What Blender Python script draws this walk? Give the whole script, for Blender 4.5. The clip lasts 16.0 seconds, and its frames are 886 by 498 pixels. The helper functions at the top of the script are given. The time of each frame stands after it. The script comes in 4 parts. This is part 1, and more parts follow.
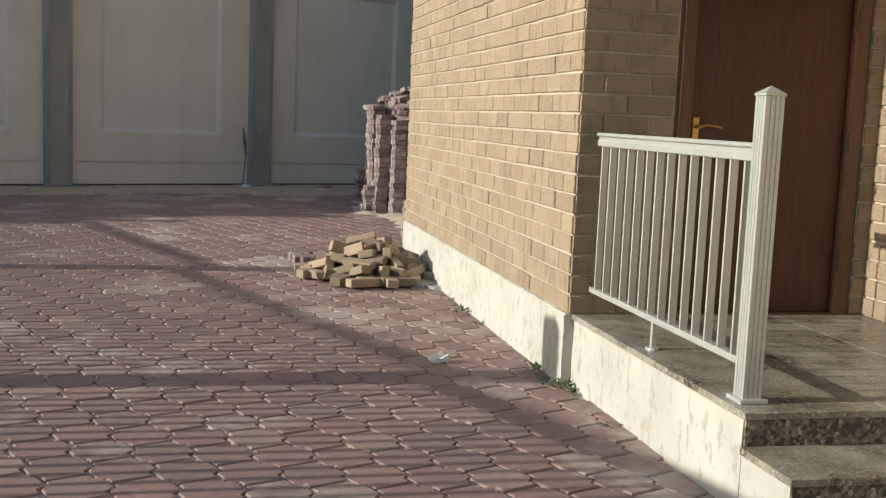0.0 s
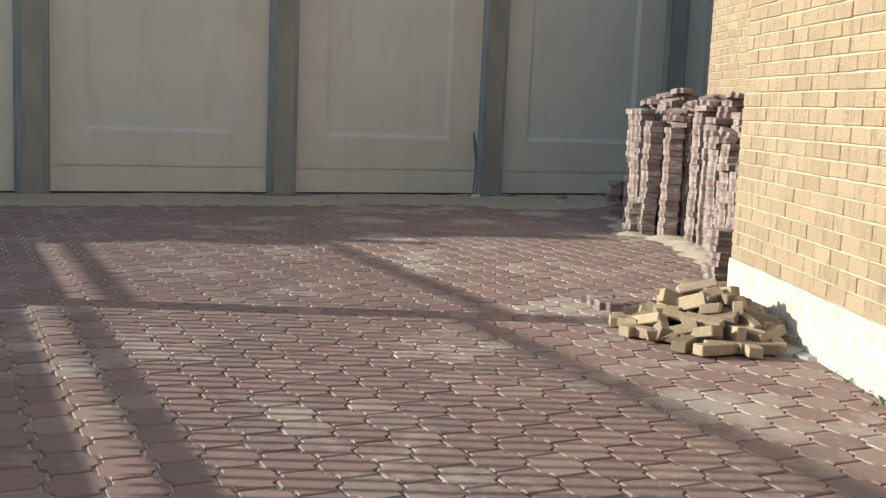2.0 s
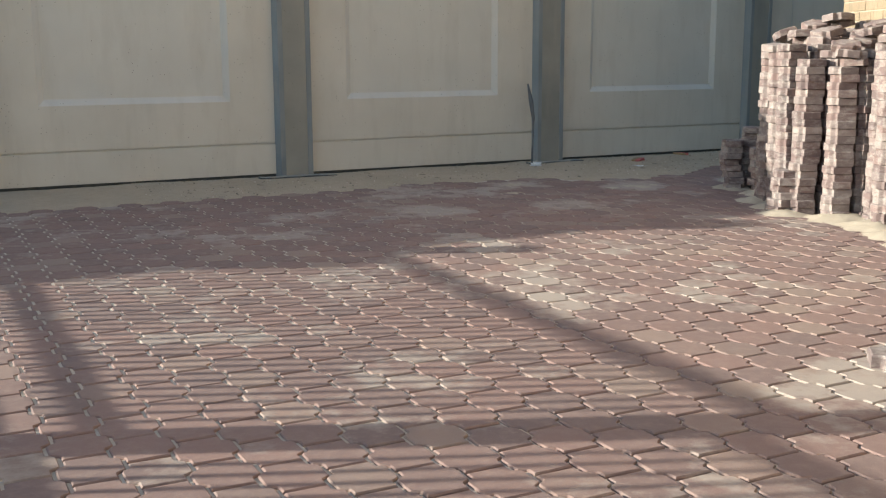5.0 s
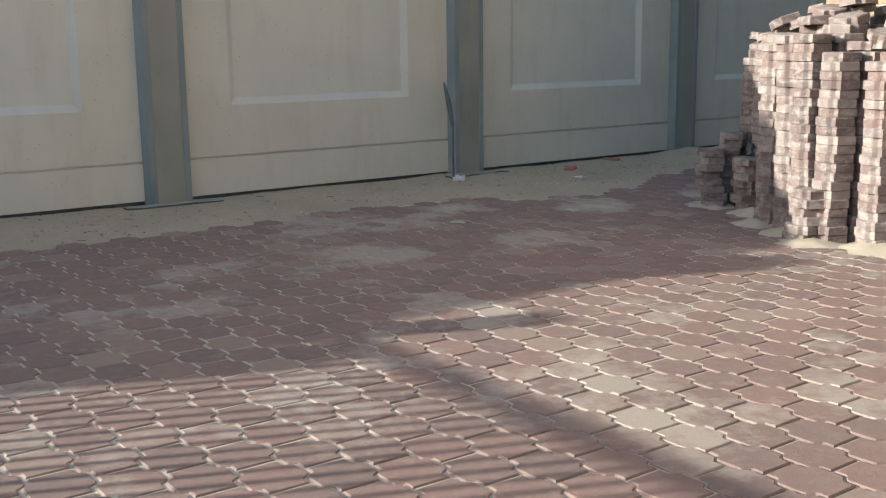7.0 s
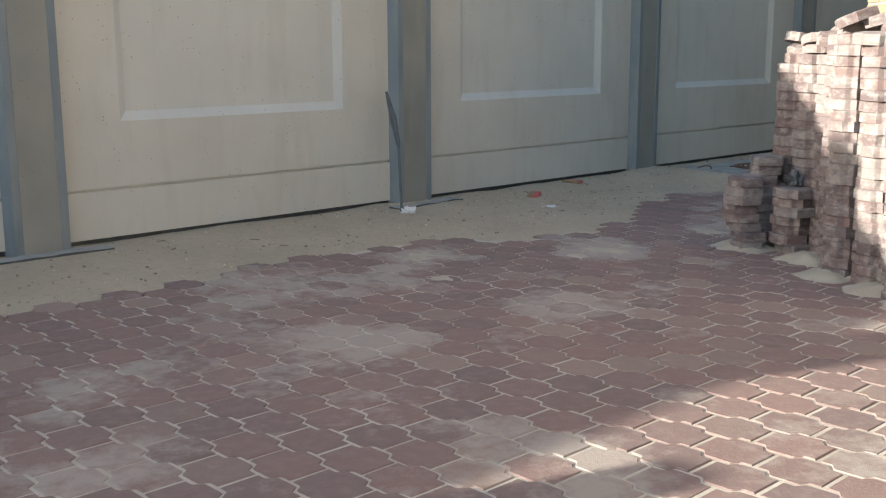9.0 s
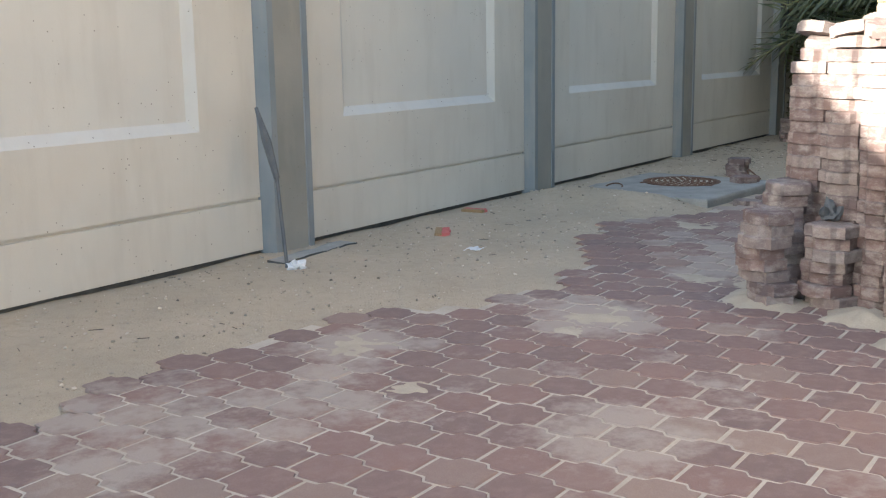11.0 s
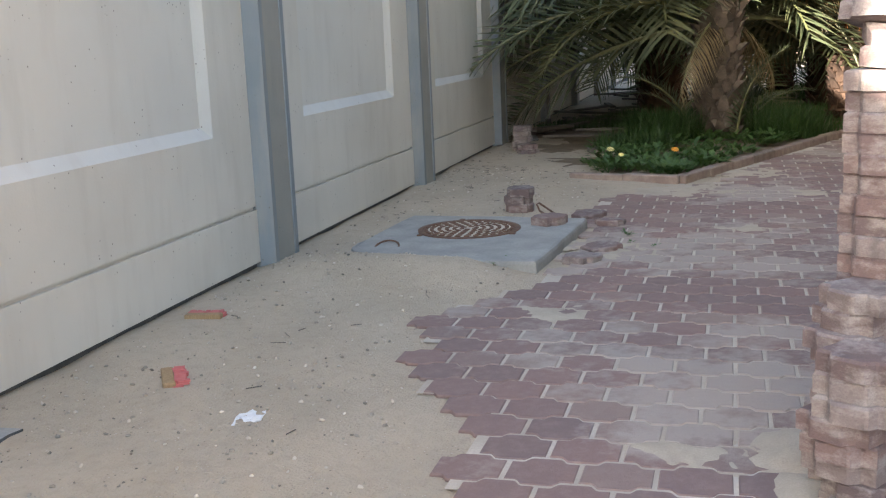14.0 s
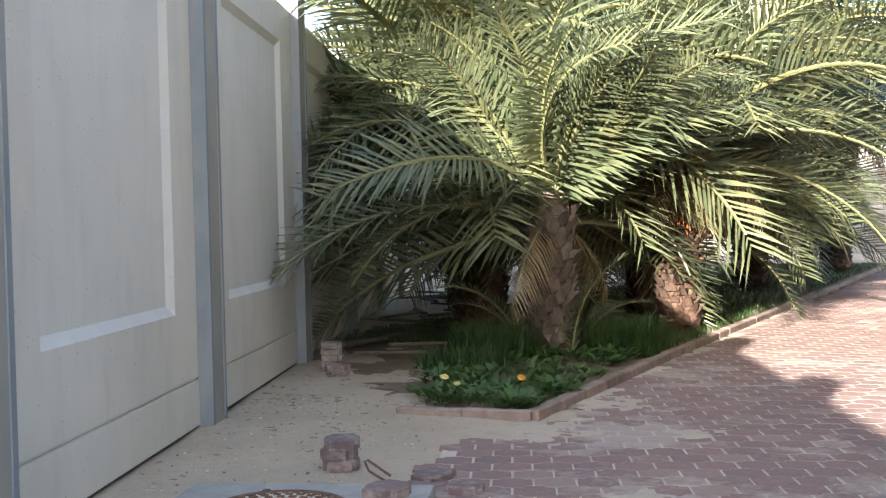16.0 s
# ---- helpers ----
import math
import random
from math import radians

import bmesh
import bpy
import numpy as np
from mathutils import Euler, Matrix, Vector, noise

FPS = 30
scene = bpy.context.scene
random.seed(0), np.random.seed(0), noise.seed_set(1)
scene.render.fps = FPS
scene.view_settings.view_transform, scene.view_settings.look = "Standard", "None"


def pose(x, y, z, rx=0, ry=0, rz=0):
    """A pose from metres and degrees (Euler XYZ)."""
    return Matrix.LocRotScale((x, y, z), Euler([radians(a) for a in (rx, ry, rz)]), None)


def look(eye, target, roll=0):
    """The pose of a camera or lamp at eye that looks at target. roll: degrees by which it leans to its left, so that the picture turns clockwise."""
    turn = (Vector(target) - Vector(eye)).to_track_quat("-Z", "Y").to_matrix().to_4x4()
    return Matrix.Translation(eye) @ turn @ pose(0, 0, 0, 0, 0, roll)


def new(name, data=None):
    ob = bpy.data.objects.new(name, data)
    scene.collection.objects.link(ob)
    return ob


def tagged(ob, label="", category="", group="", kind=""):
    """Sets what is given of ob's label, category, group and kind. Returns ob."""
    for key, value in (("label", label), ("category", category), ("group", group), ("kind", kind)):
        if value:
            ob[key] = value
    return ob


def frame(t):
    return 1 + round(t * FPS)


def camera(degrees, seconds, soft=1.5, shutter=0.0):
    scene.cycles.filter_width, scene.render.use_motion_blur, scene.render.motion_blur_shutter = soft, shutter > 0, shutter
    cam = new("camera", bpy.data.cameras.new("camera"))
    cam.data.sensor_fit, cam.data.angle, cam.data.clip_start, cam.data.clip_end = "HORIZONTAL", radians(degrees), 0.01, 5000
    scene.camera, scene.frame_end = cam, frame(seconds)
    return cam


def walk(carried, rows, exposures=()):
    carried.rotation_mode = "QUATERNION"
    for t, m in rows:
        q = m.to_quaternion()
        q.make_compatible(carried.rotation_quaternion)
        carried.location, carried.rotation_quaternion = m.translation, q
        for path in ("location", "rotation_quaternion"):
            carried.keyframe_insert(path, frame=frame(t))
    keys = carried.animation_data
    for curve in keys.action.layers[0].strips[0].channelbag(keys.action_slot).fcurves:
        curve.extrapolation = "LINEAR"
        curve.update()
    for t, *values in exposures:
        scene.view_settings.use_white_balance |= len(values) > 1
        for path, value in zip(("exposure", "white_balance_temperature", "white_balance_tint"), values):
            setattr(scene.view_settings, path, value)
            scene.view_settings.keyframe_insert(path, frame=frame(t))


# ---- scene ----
cam = camera(45.2, 16.0, soft=1.2)
PATH = [
    (0, (0.02, -0.006, 1.497), (0.384, 1.945, 1.251), 2.4),
    (0.5, (-0.209, 0.536, 1.506), (0.13, 2.491, 1.255), 2.0),
    (1, (-0.523, 1.071, 1.504), (-0.23, 3.034, 1.255), 1.6),
    (1.5, (-0.781, 1.514, 1.53), (-0.573, 3.487, 1.278), 2.3),
    (2, (-0.972, 2.171, 1.57), (-0.925, 4.152, 1.303), 2.5),
    (2.5, (-1.154, 2.751, 1.544), (-1.154, 4.723, 1.215), 0.6),
    (3, (-1.346, 3.343, 1.481), (-1.348, 5.316, 1.149), -0.1),
    (3.5, (-1.537, 3.913, 1.541), (-1.542, 5.883, 1.195), 0.5),
    (4, (-1.692, 4.577, 1.538), (-1.689, 6.545, 1.181), 0.7),
    (4.2, (-1.741, 4.84, 1.541), (-1.73, 6.809, 1.189), 0.7),
    (6.3, (-2.404, 7.486, 1.561), (-2.101, 9.426, 1.18), -1.5),
    (6.5, (-2.487, 7.758, 1.585), (-2.147, 9.692, 1.206), -1.3),
    (7, (-2.699, 8.45, 1.594), (-2.302, 10.373, 1.214), -0.7),
    (7.5, (-2.817, 9.101, 1.603), (-2.393, 11.018, 1.222), -0.6),
    (8, (-2.96, 9.772, 1.613), (-2.508, 11.682, 1.23), -0.1),
    (8.5, (-2.995, 10.37, 1.598), (-2.467, 12.261, 1.213), 0.3),
    (9, (-2.977, 11.037, 1.562), (-2.329, 12.892, 1.187), -0.2),
    (9.2, (-2.974, 11.29, 1.551), (-2.283, 13.13, 1.179), -1.0),
    (11.3, (-2.841, 14.04, 1.534), (-1.8, 15.707, 1.159), -1.4),
    (11.5, (-2.787, 14.286, 1.542), (-1.727, 15.939, 1.163), -2.0),
    (12, (-2.623, 14.86, 1.511), (-1.502, 16.468, 1.114), -2.0),
    (12.5, (-2.391, 15.458, 1.517), (-1.179, 16.999, 1.119), -2.8),
    (13, (-2.107, 15.967, 1.525), (-0.765, 17.39, 1.106), -4.8),
    (13.5, (-1.708, 16.468, 1.553), (-0.269, 17.791, 1.128), -3.3),
    (14, (-1.379, 16.968, 1.59), (0.129, 18.222, 1.198), -2.4),
    (14.5, (-1.005, 17.37, 1.58), (0.551, 18.583, 1.25), -0.7),
    (15, (-0.613, 17.79, 1.566), (0.998, 18.931, 1.242), 0.2),
    (15.5, (-0.136, 18.108, 1.562), (1.563, 19.112, 1.241), -1.1),
    (15.9, (0.223, 18.346, 1.654), (1.97, 19.313, 1.532), -1.5),
    (16, (0.307, 18.419, 1.673), (2.07, 19.362, 1.628), -1.3),
]
EXPOSURES = [(0.0, 0.24, 6350, 7), (1.0, 0.2, 6350, 7), (1.8, 0.45, 6400, 5), (2.5, 1.05, 6450, 5), (3.5, 1.08, 6450, 4), (4.2, 1.0, 6450, 4), (6.5, 1.0, 6250, 3), (7.5, 1.03, 6250, 3), (8.5, 1.3, 6250, 4), (9.2, 1.4, 6300, 5),
             (11.5, 2.25, 6450, 8), (12.5, 2.38, 6450, 9), (13.0, 2.42, 6550, 9), (13.5, 2.32, 6600, 11), (14.0, 2.45, 6650, 12), (14.5, 2.55, 6700, 13), (15.2, 2.98, 6700, 14), (16.0, 2.55, 6450, 14)]
SKY, SUN = 0.142, 5.0
U0, W0 = 0.059, 0.043
walk(cam, [(t, look(eye, target, roll)) for t, eye, target, roll in PATH], EXPOSURES)
# ---- world, sun ----
SUN_EL, SUN_AZ = 17.0, 1.5            # height of the sun; heading of its rays from +x
world = bpy.data.worlds.new("world")
scene.world = world
world.use_nodes = True
wn = world.node_tree.nodes
sky = wn.new("ShaderNodeTexSky")
sky.sky_type = "NISHITA"
sky.sun_disc = False
sky.sun_elevation = radians(SUN_EL)
sky.sun_rotation = radians(-90 - SUN_AZ)
sky.air_density, sky.dust_density = 1.0, 1.5
world.node_tree.links.new(sky.outputs[0], wn["Background"].inputs[0])
wn["Background"].inputs[1].default_value = SKY
sun = new("sun", bpy.data.lights.new("sun", "SUN"))
sun.data.energy, sun.data.angle, sun.data.color = SUN, radians(0.5), (1.0, 0.93, 0.82)
rays = Vector((math.cos(radians(SUN_EL)) * math.cos(radians(SUN_AZ)), math.cos(radians(SUN_EL)) * math.sin(radians(SUN_AZ)), -math.sin(radians(SUN_EL))))
sun.matrix_world = look((-30, 0, 20), Vector((-30, 0, 20)) + rays)


# ---- materials ----
class Nodes:
    """A material's node tree with short ways to add to it."""

    def __init__(self, name, rough=0.7, metal=0.0):
        self.mat = bpy.data.materials.new(name)
        self.mat.use_nodes = True
        self.tree = self.mat.node_tree
        self.bsdf = self.tree.nodes["Principled BSDF"]
        self.bsdf.inputs["Roughness"].default_value = rough
        self.bsdf.inputs["Metallic"].default_value = metal
        self.pos = self.tree.nodes.new("ShaderNodeNewGeometry").outputs["Position"]

    def put(self, socket, value):
        if isinstance(value, bpy.types.NodeSocket):
            self.tree.links.new(value, socket)
        elif isinstance(value, tuple) and len(value) == 3 and socket.type == "RGBA":
            socket.default_value = (*value, 1)
        else:
            socket.default_value = value

    def noise(self, scale, detail=4, rough=0.55, stretch=None, where=None):
        n = self.tree.nodes.new("ShaderNodeTexNoise")
        n.inputs["Scale"].default_value, n.inputs["Detail"].default_value, n.inputs["Roughness"].default_value = scale, detail, rough
        v = where or self.pos
        if stretch:
            m = self.tree.nodes.new("ShaderNodeMapping")
            m.inputs["Scale"].default_value = stretch
            self.put(m.inputs["Vector"], v)
            v = m.outputs[0]
        self.put(n.inputs["Vector"], v)
        return n.outputs["Fac"]

    def cells(self, scale, feature="F1", out="Distance", stretch=None):
        n = self.tree.nodes.new("ShaderNodeTexVoronoi")
        n.feature = feature
        n.inputs["Scale"].default_value = scale
        self.put(n.inputs["Vector"], self.pos)
        return n.outputs[out]

    def ramp(self, value, low, high, a=0.0, b=1.0):
        n = self.tree.nodes.new("ShaderNodeMapRange")
        for key, x in zip(("Value", "From Min", "From Max", "To Min", "To Max"), (value, low, high, a, b)):
            self.put(n.inputs[key], x)
        return n.outputs[0]

    def mix(self, fac, a, b, how="MIX"):
        n = self.tree.nodes.new("ShaderNodeMix")
        n.data_type, n.blend_type = "RGBA", how
        self.put(n.inputs[0], fac), self.put(n.inputs[6], a), self.put(n.inputs[7], b)
        return n.outputs[2]

    def maths(self, how, a, b=0.0):
        n = self.tree.nodes.new("ShaderNodeMath")
        n.operation = how
        self.put(n.inputs[0], a), self.put(n.inputs[1], b)
        return n.outputs[0]

    def rand(self, islands=False):
        if islands:
            return self.tree.nodes.new("ShaderNodeNewGeometry").outputs["Random Per Island"]
        return self.tree.nodes.new("ShaderNodeObjectInfo").outputs["Random"]

    def white(self, value, seed):
        n = self.tree.nodes.new("ShaderNodeTexWhiteNoise")
        n.noise_dimensions = "1D"
        self.put(n.inputs["W"], self.maths("ADD", value, seed))
        return n.outputs["Value"]

    def bump(self, height, strength=0.3, distance=0.01):
        n = self.tree.nodes.new("ShaderNodeBump")
        n.inputs["Strength"].default_value, n.inputs["Distance"].default_value = strength, distance
        self.put(n.inputs["Height"], height)
        self.put(self.bsdf.inputs["Normal"], n.outputs[0])

    def colour(self, value):
        self.put(self.bsdf.inputs["Base Color"], value)
        return self.mat

    def rough(self, value):
        self.put(self.bsdf.inputs["Roughness"], value)


def plain(name, a, b, scale=6.0, rough=0.7, metal=0.0, fine=60.0, relief=0.25, spread=0.0, islands=False, depth=0.004):
    """Two tones in patches, fine grain, a little relief; spread varies the pieces."""
    k = Nodes(name, rough, metal)
    c = k.mix(k.ramp(k.noise(scale), 0.35, 0.65), a, b)
    g = k.noise(fine, 3)
    c = k.mix(k.ramp(g, 0.3, 0.7, 0.0, 0.35), c, tuple(x * 0.7 for x in b))
    if spread:
        c = k.mix(1.0, c, k.ramp(k.rand(islands), 0, 1, 1 - spread, 1 + spread), "MULTIPLY")
    k.bump(g, relief, depth)
    return k.colour(c)


# where sand has blown over the paving: x, y, reach
PATCHES = [(5.2, 20.2, 1.5), (2.7, 18.9, 0.9), (0.96, 18.25, 0.45), (2.2, 18.9, 0.4), (-0.4, 18.6, 0.45), (5.0, 21.0, 0.7), (4.0, 19.1, 0.65), (8.4, 21.4, 1.3), (6.6, 20.4, 0.6), (-3.1, 16.1, 0.6),
           (-1.5, 16.5, 0.6), (-0.15, 16.8, 0.45), (-0.6, 18.6, 0.4), (-0.8, 13.1, 0.7), (0.15, 10.7, 0.7), (-1.2, 14.7, 0.6), (0.65, 8.0, 0.55), (11.5, 21.6, 1.2)]


def paver_material(name, islands, ground=True):
    k = Nodes(name, 0.82)
    r = k.rand(islands)
    c = k.mix(k.white(r, 1.3), (0.245, 0.155, 0.133), (0.185, 0.13, 0.118))
    c = k.mix(k.ramp(k.white(r, 7.7), 0.8, 1.0, 0, 0.7), c, (0.33, 0.255, 0.205))
    c = k.mix(k.ramp(k.noise(14, 6, 0.65), 0.45, 0.75, 0, 0.45), c, (0.33, 0.255, 0.215))
    grain = k.noise(190, 3)
    c = k.mix(k.ramp(grain, 0.35, 0.7, 0, 0.3), c, (0.16, 0.08, 0.07))
    dust = k.noise(0.75, 5, 0.62) if ground else k.noise(9, 4)
    piece = k.ramp(k.white(r, 3.1), 0, 1, -0.09, 0.09)
    if ground:
        for x, y, r in PATCHES:
            n = k.tree.nodes.new("ShaderNodeVectorMath")
            n.operation = "DISTANCE"
            k.put(n.inputs[0], k.pos)
            n.inputs[1].default_value = (x, y, 0)
            dust = k.maths("ADD", dust, k.ramp(n.outputs["Value"], 0.0, r, 0.23, 0.0))
    amount = k.ramp(k.maths("ADD", k.maths("ADD", dust, piece), k.ramp(k.noise(7, 7, 0.68), 0.3, 0.7, -0.09, 0.09)), 0.55 if ground else 0.5, 0.70 if ground else 0.68, 0.03, 0.72)
    c = k.mix(amount, c, (0.40, 0.345, 0.295) if ground else (0.52, 0.46, 0.42))
    k.bump(k.maths("ADD", k.maths("MULTIPLY", grain, 0.5), k.noise(45, 4)), 0.4, 0.006)
    return k.colour(c)


def stack_material():
    k = Nodes("paver_stacked", 0.85)
    r = k.rand()
    c = k.mix(k.white(r, 1.3), (0.215, 0.145, 0.132), (0.145, 0.107, 0.104))
    c = k.mix(k.ramp(k.white(r, 4.1), 0.45, 1.0, 0, 0.6), c, (0.36, 0.31, 0.285))
    c = k.mix(k.ramp(k.noise(7, 5, 0.7, (1, 1, 2.2)), 0.46, 0.64, 0, 0.7), c, (0.41, 0.365, 0.335))
    c = k.mix(k.ramp(k.noise(11, 5, 0.6), 0.56, 0.68, 0, 0.5), c, (0.115, 0.09, 0.09))
    grain = k.noise(150, 3)
    c = k.mix(k.ramp(grain, 0.35, 0.7, 0, 0.25), c, (0.10, 0.075, 0.07))
    k.bump(k.maths("ADD", grain, k.noise(40, 4)), 0.5, 0.008)
    return k.colour(c)


def brick_material(name, islands):
    k = Nodes(name, 0.85)
    r = k.rand(islands)
    c = k.mix(k.white(r, 1.1), (0.34, 0.267, 0.187), (0.275, 0.212, 0.145))
    c = k.mix(k.ramp(k.white(r, 5.3), 0.88, 1.0, 0, 0.55), c, (0.40, 0.31, 0.20))
    streak = k.noise(11, 5, 0.6, (1, 1, 0.35))
    c = k.mix(k.ramp(streak, 0.52, 0.66, 0, 0.75), c, (0.185, 0.16, 0.115))
    grain = k.noise(120, 4)
    c = k.mix(k.ramp(grain, 0.35, 0.7, 0, 0.25), c, (0.42, 0.27, 0.13))
    k.bump(k.maths("ADD", grain, k.maths("MULTIPLY", k.noise(26, 5), 2.4)), 0.9, 0.011)
    return k.colour(c)


def panel_material(name, a, b, streaks):
    """Painted precast concrete with pin holes, drips and dirt."""
    k = Nodes(name, 0.8)
    c = k.mix(k.ramp(k.noise(1.1, 5), 0.3, 0.7), a, b)
    c = k.mix(k.ramp(k.noise(5, 5, 0.6, (1, 1, 0.18)), 0.5, 0.8, 0, streaks), c, (0.36, 0.33, 0.28))
    holes = k.cells(21)
    mask = k.maths("MULTIPLY", k.ramp(holes, 0.07, 0.14, 1, 0), k.ramp(k.noise(5, 2), 0.54, 0.58))
    c = k.mix(k.maths("MULTIPLY", mask, 0.75), c, (0.13, 0.115, 0.10))
    k.bump(k.maths("SUBTRACT", k.noise(60, 4), mask), 0.25, 0.004)
    return k.colour(c)


def granite_material(name, size, worn):
    k = Nodes(name, 0.28)
    tone = k.cells(size, out="Color")
    n = k.tree.nodes.new("ShaderNodeSeparateColor")
    k.put(n.inputs[0], tone)
    c = k.mix(k.ramp(n.outputs[0], 0.35, 0.75), (0.04, 0.035, 0.027), (0.17, 0.145, 0.10))
    c = k.mix(k.ramp(n.outputs[1], 0.78, 0.95), c, (0.36, 0.31, 0.25))
    # pale cover: partly dust, partly sunlight on the tops put into the colour
    dust = k.ramp(k.noise(4, 5), 0.3, 0.7, 0.02, worn)
    c = k.mix(dust, c, (0.40, 0.375, 0.305))
    k.rough(k.ramp(dust, 0, 0.7, 0.22, 0.6))
    return k.colour(c)


def wood_material(name, a, b, rough=0.45):
    k = Nodes(name, rough)
    g = k.noise(9, 6, 0.6, (6, 6, 0.35))
    c = k.mix(k.ramp(g, 0.3, 0.7), a, b)
    c = k.mix(k.ramp(k.noise(40, 3, 0.5, (8, 8, 0.5)), 0.45, 0.7, 0, 0.4), c, tuple(x * 0.55 for x in b))
    k.bump(g, 0.08, 0.003)
    return k.colour(c)


def leaf_material(name, a, b, c2, islands=True, light=0.35):
    k = Nodes(name, 0.42)
    r = k.rand(islands)
    c = k.mix(r, a, b)
    c = k.mix(k.ramp(k.noise(2.2, 3), 0.5, 0.75, 0, 0.7), c, c2)
    k.colour(c)
    t = k.tree.nodes.new("ShaderNodeBsdfTranslucent")
    k.put(t.inputs[0], c)
    m = k.tree.nodes.new("ShaderNodeMixShader")
    m.inputs[0].default_value = light
    k.tree.links.new(k.bsdf.outputs[0], m.inputs[1])
    k.tree.links.new(t.outputs[0], m.inputs[2])
    k.tree.links.new(m.outputs[0], k.tree.nodes["Material Output"].inputs[0])
    return k.mat


def sand_material():
    k = Nodes("sand", 0.95)
    c = k.mix(k.ramp(k.noise(1.3, 6), 0.3, 0.7), (0.485, 0.405, 0.305), (0.40, 0.335, 0.25))
    c = k.mix(k.ramp(k.noise(14, 6, 0.7), 0.48, 0.75, 0, 0.6), c, (0.33, 0.27, 0.195))
    pebble = k.cells(48)
    mask = k.maths("MULTIPLY", k.ramp(pebble, 0.10, 0.2, 1, 0), k.ramp(k.noise(9, 3), 0.52, 0.58))
    c = k.mix(k.maths("MULTIPLY", mask, 0.75), c, (0.60, 0.54, 0.45))
    crumb = k.maths("MULTIPLY", k.ramp(k.cells(27), 0.08, 0.15, 1, 0), k.ramp(k.noise(5, 3), 0.50, 0.56))
    c = k.mix(k.maths("MULTIPLY", crumb, 0.85), c, (0.17, 0.14, 0.10))
    k.bump(k.maths("ADD", k.maths("ADD", k.noise(6, 5), k.maths("MULTIPLY", k.noise(70, 4), 0.7)), mask), 0.9, 0.02)
    return k.colour(c)


def plaster_material():
    k = Nodes("plaster", 0.85)
    c = k.mix(k.ramp(k.noise(3, 5), 0.35, 0.7), (0.45, 0.44, 0.385), (0.38, 0.37, 0.32))
    flake = k.noise(16, 6, 0.65, (1, 1, 0.6))
    c = k.mix(k.ramp(flake, 0.55, 0.61, 0, 0.75), c, (0.31, 0.285, 0.23))
    k.bump(k.maths("ADD", k.ramp(flake, 0.6, 0.68), k.noise(50, 4)), 0.35, 0.006)
    return k.colour(c)


M_PAVER = paver_material("paver", False)
M_PAVERS = paver_material("pavers_joined", True)
M_STACK = stack_material()
M_BRICK = brick_material("brick", False)
M_BRICKS = brick_material("bricks_joined", True)
M_MORTAR = plain("mortar", (0.49, 0.43, 0.335), (0.41, 0.355, 0.27), 9, 0.95)
M_JOINT = plain("joint_sand", (0.58, 0.515, 0.43), (0.42, 0.36, 0.29), 2.2, 0.95, fine=120)
M_SAND = sand_material()
M_SPILL = plain("spilled_sand", (0.50, 0.43, 0.335), (0.42, 0.355, 0.275), 5, 0.95, fine=110, relief=0.5)
M_PANEL = panel_material("cream_panel", (0.625, 0.60, 0.54), (0.555, 0.53, 0.475), 0.3)
M_FIELD = panel_material("white_field", (0.63, 0.615, 0.565), (0.57, 0.56, 0.52), 0.25)
M_BEVEL = panel_material("white_bevel", (0.61, 0.605, 0.57), (0.55, 0.545, 0.52), 0.25)
M_COLSIDE = panel_material("blue_grey_paint", (0.165, 0.195, 0.22), (0.255, 0.28, 0.295), 0.6)
M_COLFRONT = panel_material("grey_concrete", (0.32, 0.31, 0.28), (0.215, 0.22, 0.205), 0.6)
M_PLASTER = plaster_material()
# tops get a high pale cover for dust and sunlight, risers almost none
M_GRANITE = granite_material("granite", 95, 0.62)
M_RISER = granite_material("granite_riser", 62, 0.04)
M_ALU = plain("white_aluminium", (0.53, 0.54, 0.49), (0.47, 0.48, 0.44), 5, 0.33, 0.35, relief=0.03)
M_DOOR = wood_material("door_veneer", (0.10, 0.033, 0.014), (0.05, 0.017, 0.008), 0.45)
M_FRAME = wood_material("frame_wood", (0.15, 0.072, 0.036), (0.10, 0.047, 0.024), 0.5)
M_BRASS = plain("brass", (0.60, 0.38, 0.16), (0.48, 0.29, 0.11), 30, 0.3, 0.9, relief=0.05)
M_STEEL = plain("dark_steel", (0.06, 0.055, 0.05), (0.09, 0.08, 0.07), 30, 0.5, 0.7)
M_RUST = plain("rusty_iron", (0.13, 0.07, 0.045), (0.20, 0.115, 0.075), 18, 0.75, 0.3)
M_SLAB = plain("slab_concrete", (0.37, 0.365, 0.34), (0.27, 0.27, 0.255), 4, 0.9, relief=0.4)
M_TRUNK = plain("palm_bark", (0.105, 0.06, 0.038), (0.062, 0.037, 0.025), 8, 0.9, fine=45, relief=0.8, spread=0.35, islands=True, depth=0.02)
M_BOOT = plain("dry_leaf_base", (0.165, 0.13, 0.10), (0.075, 0.06, 0.047), 6, 0.9, fine=45, relief=0.6, spread=0.35, islands=True)
M_FIBRE = plain("orange_fibre", (0.42, 0.17, 0.06), (0.28, 0.10, 0.035), 12, 0.9, fine=60, spread=0.3, islands=True)
M_LEAF = leaf_material("palm_leaf", (0.072, 0.098, 0.053), (0.128, 0.15, 0.08), (0.215, 0.21, 0.09), light=0.24)
M_DRYLEAF = leaf_material("dry_palm_leaf", (0.30, 0.235, 0.125), (0.24, 0.18, 0.095), (0.20, 0.15, 0.08))
M_RACHIS = plain("frond_stem", (0.13, 0.145, 0.06), (0.17, 0.17, 0.075), 5, 0.5)
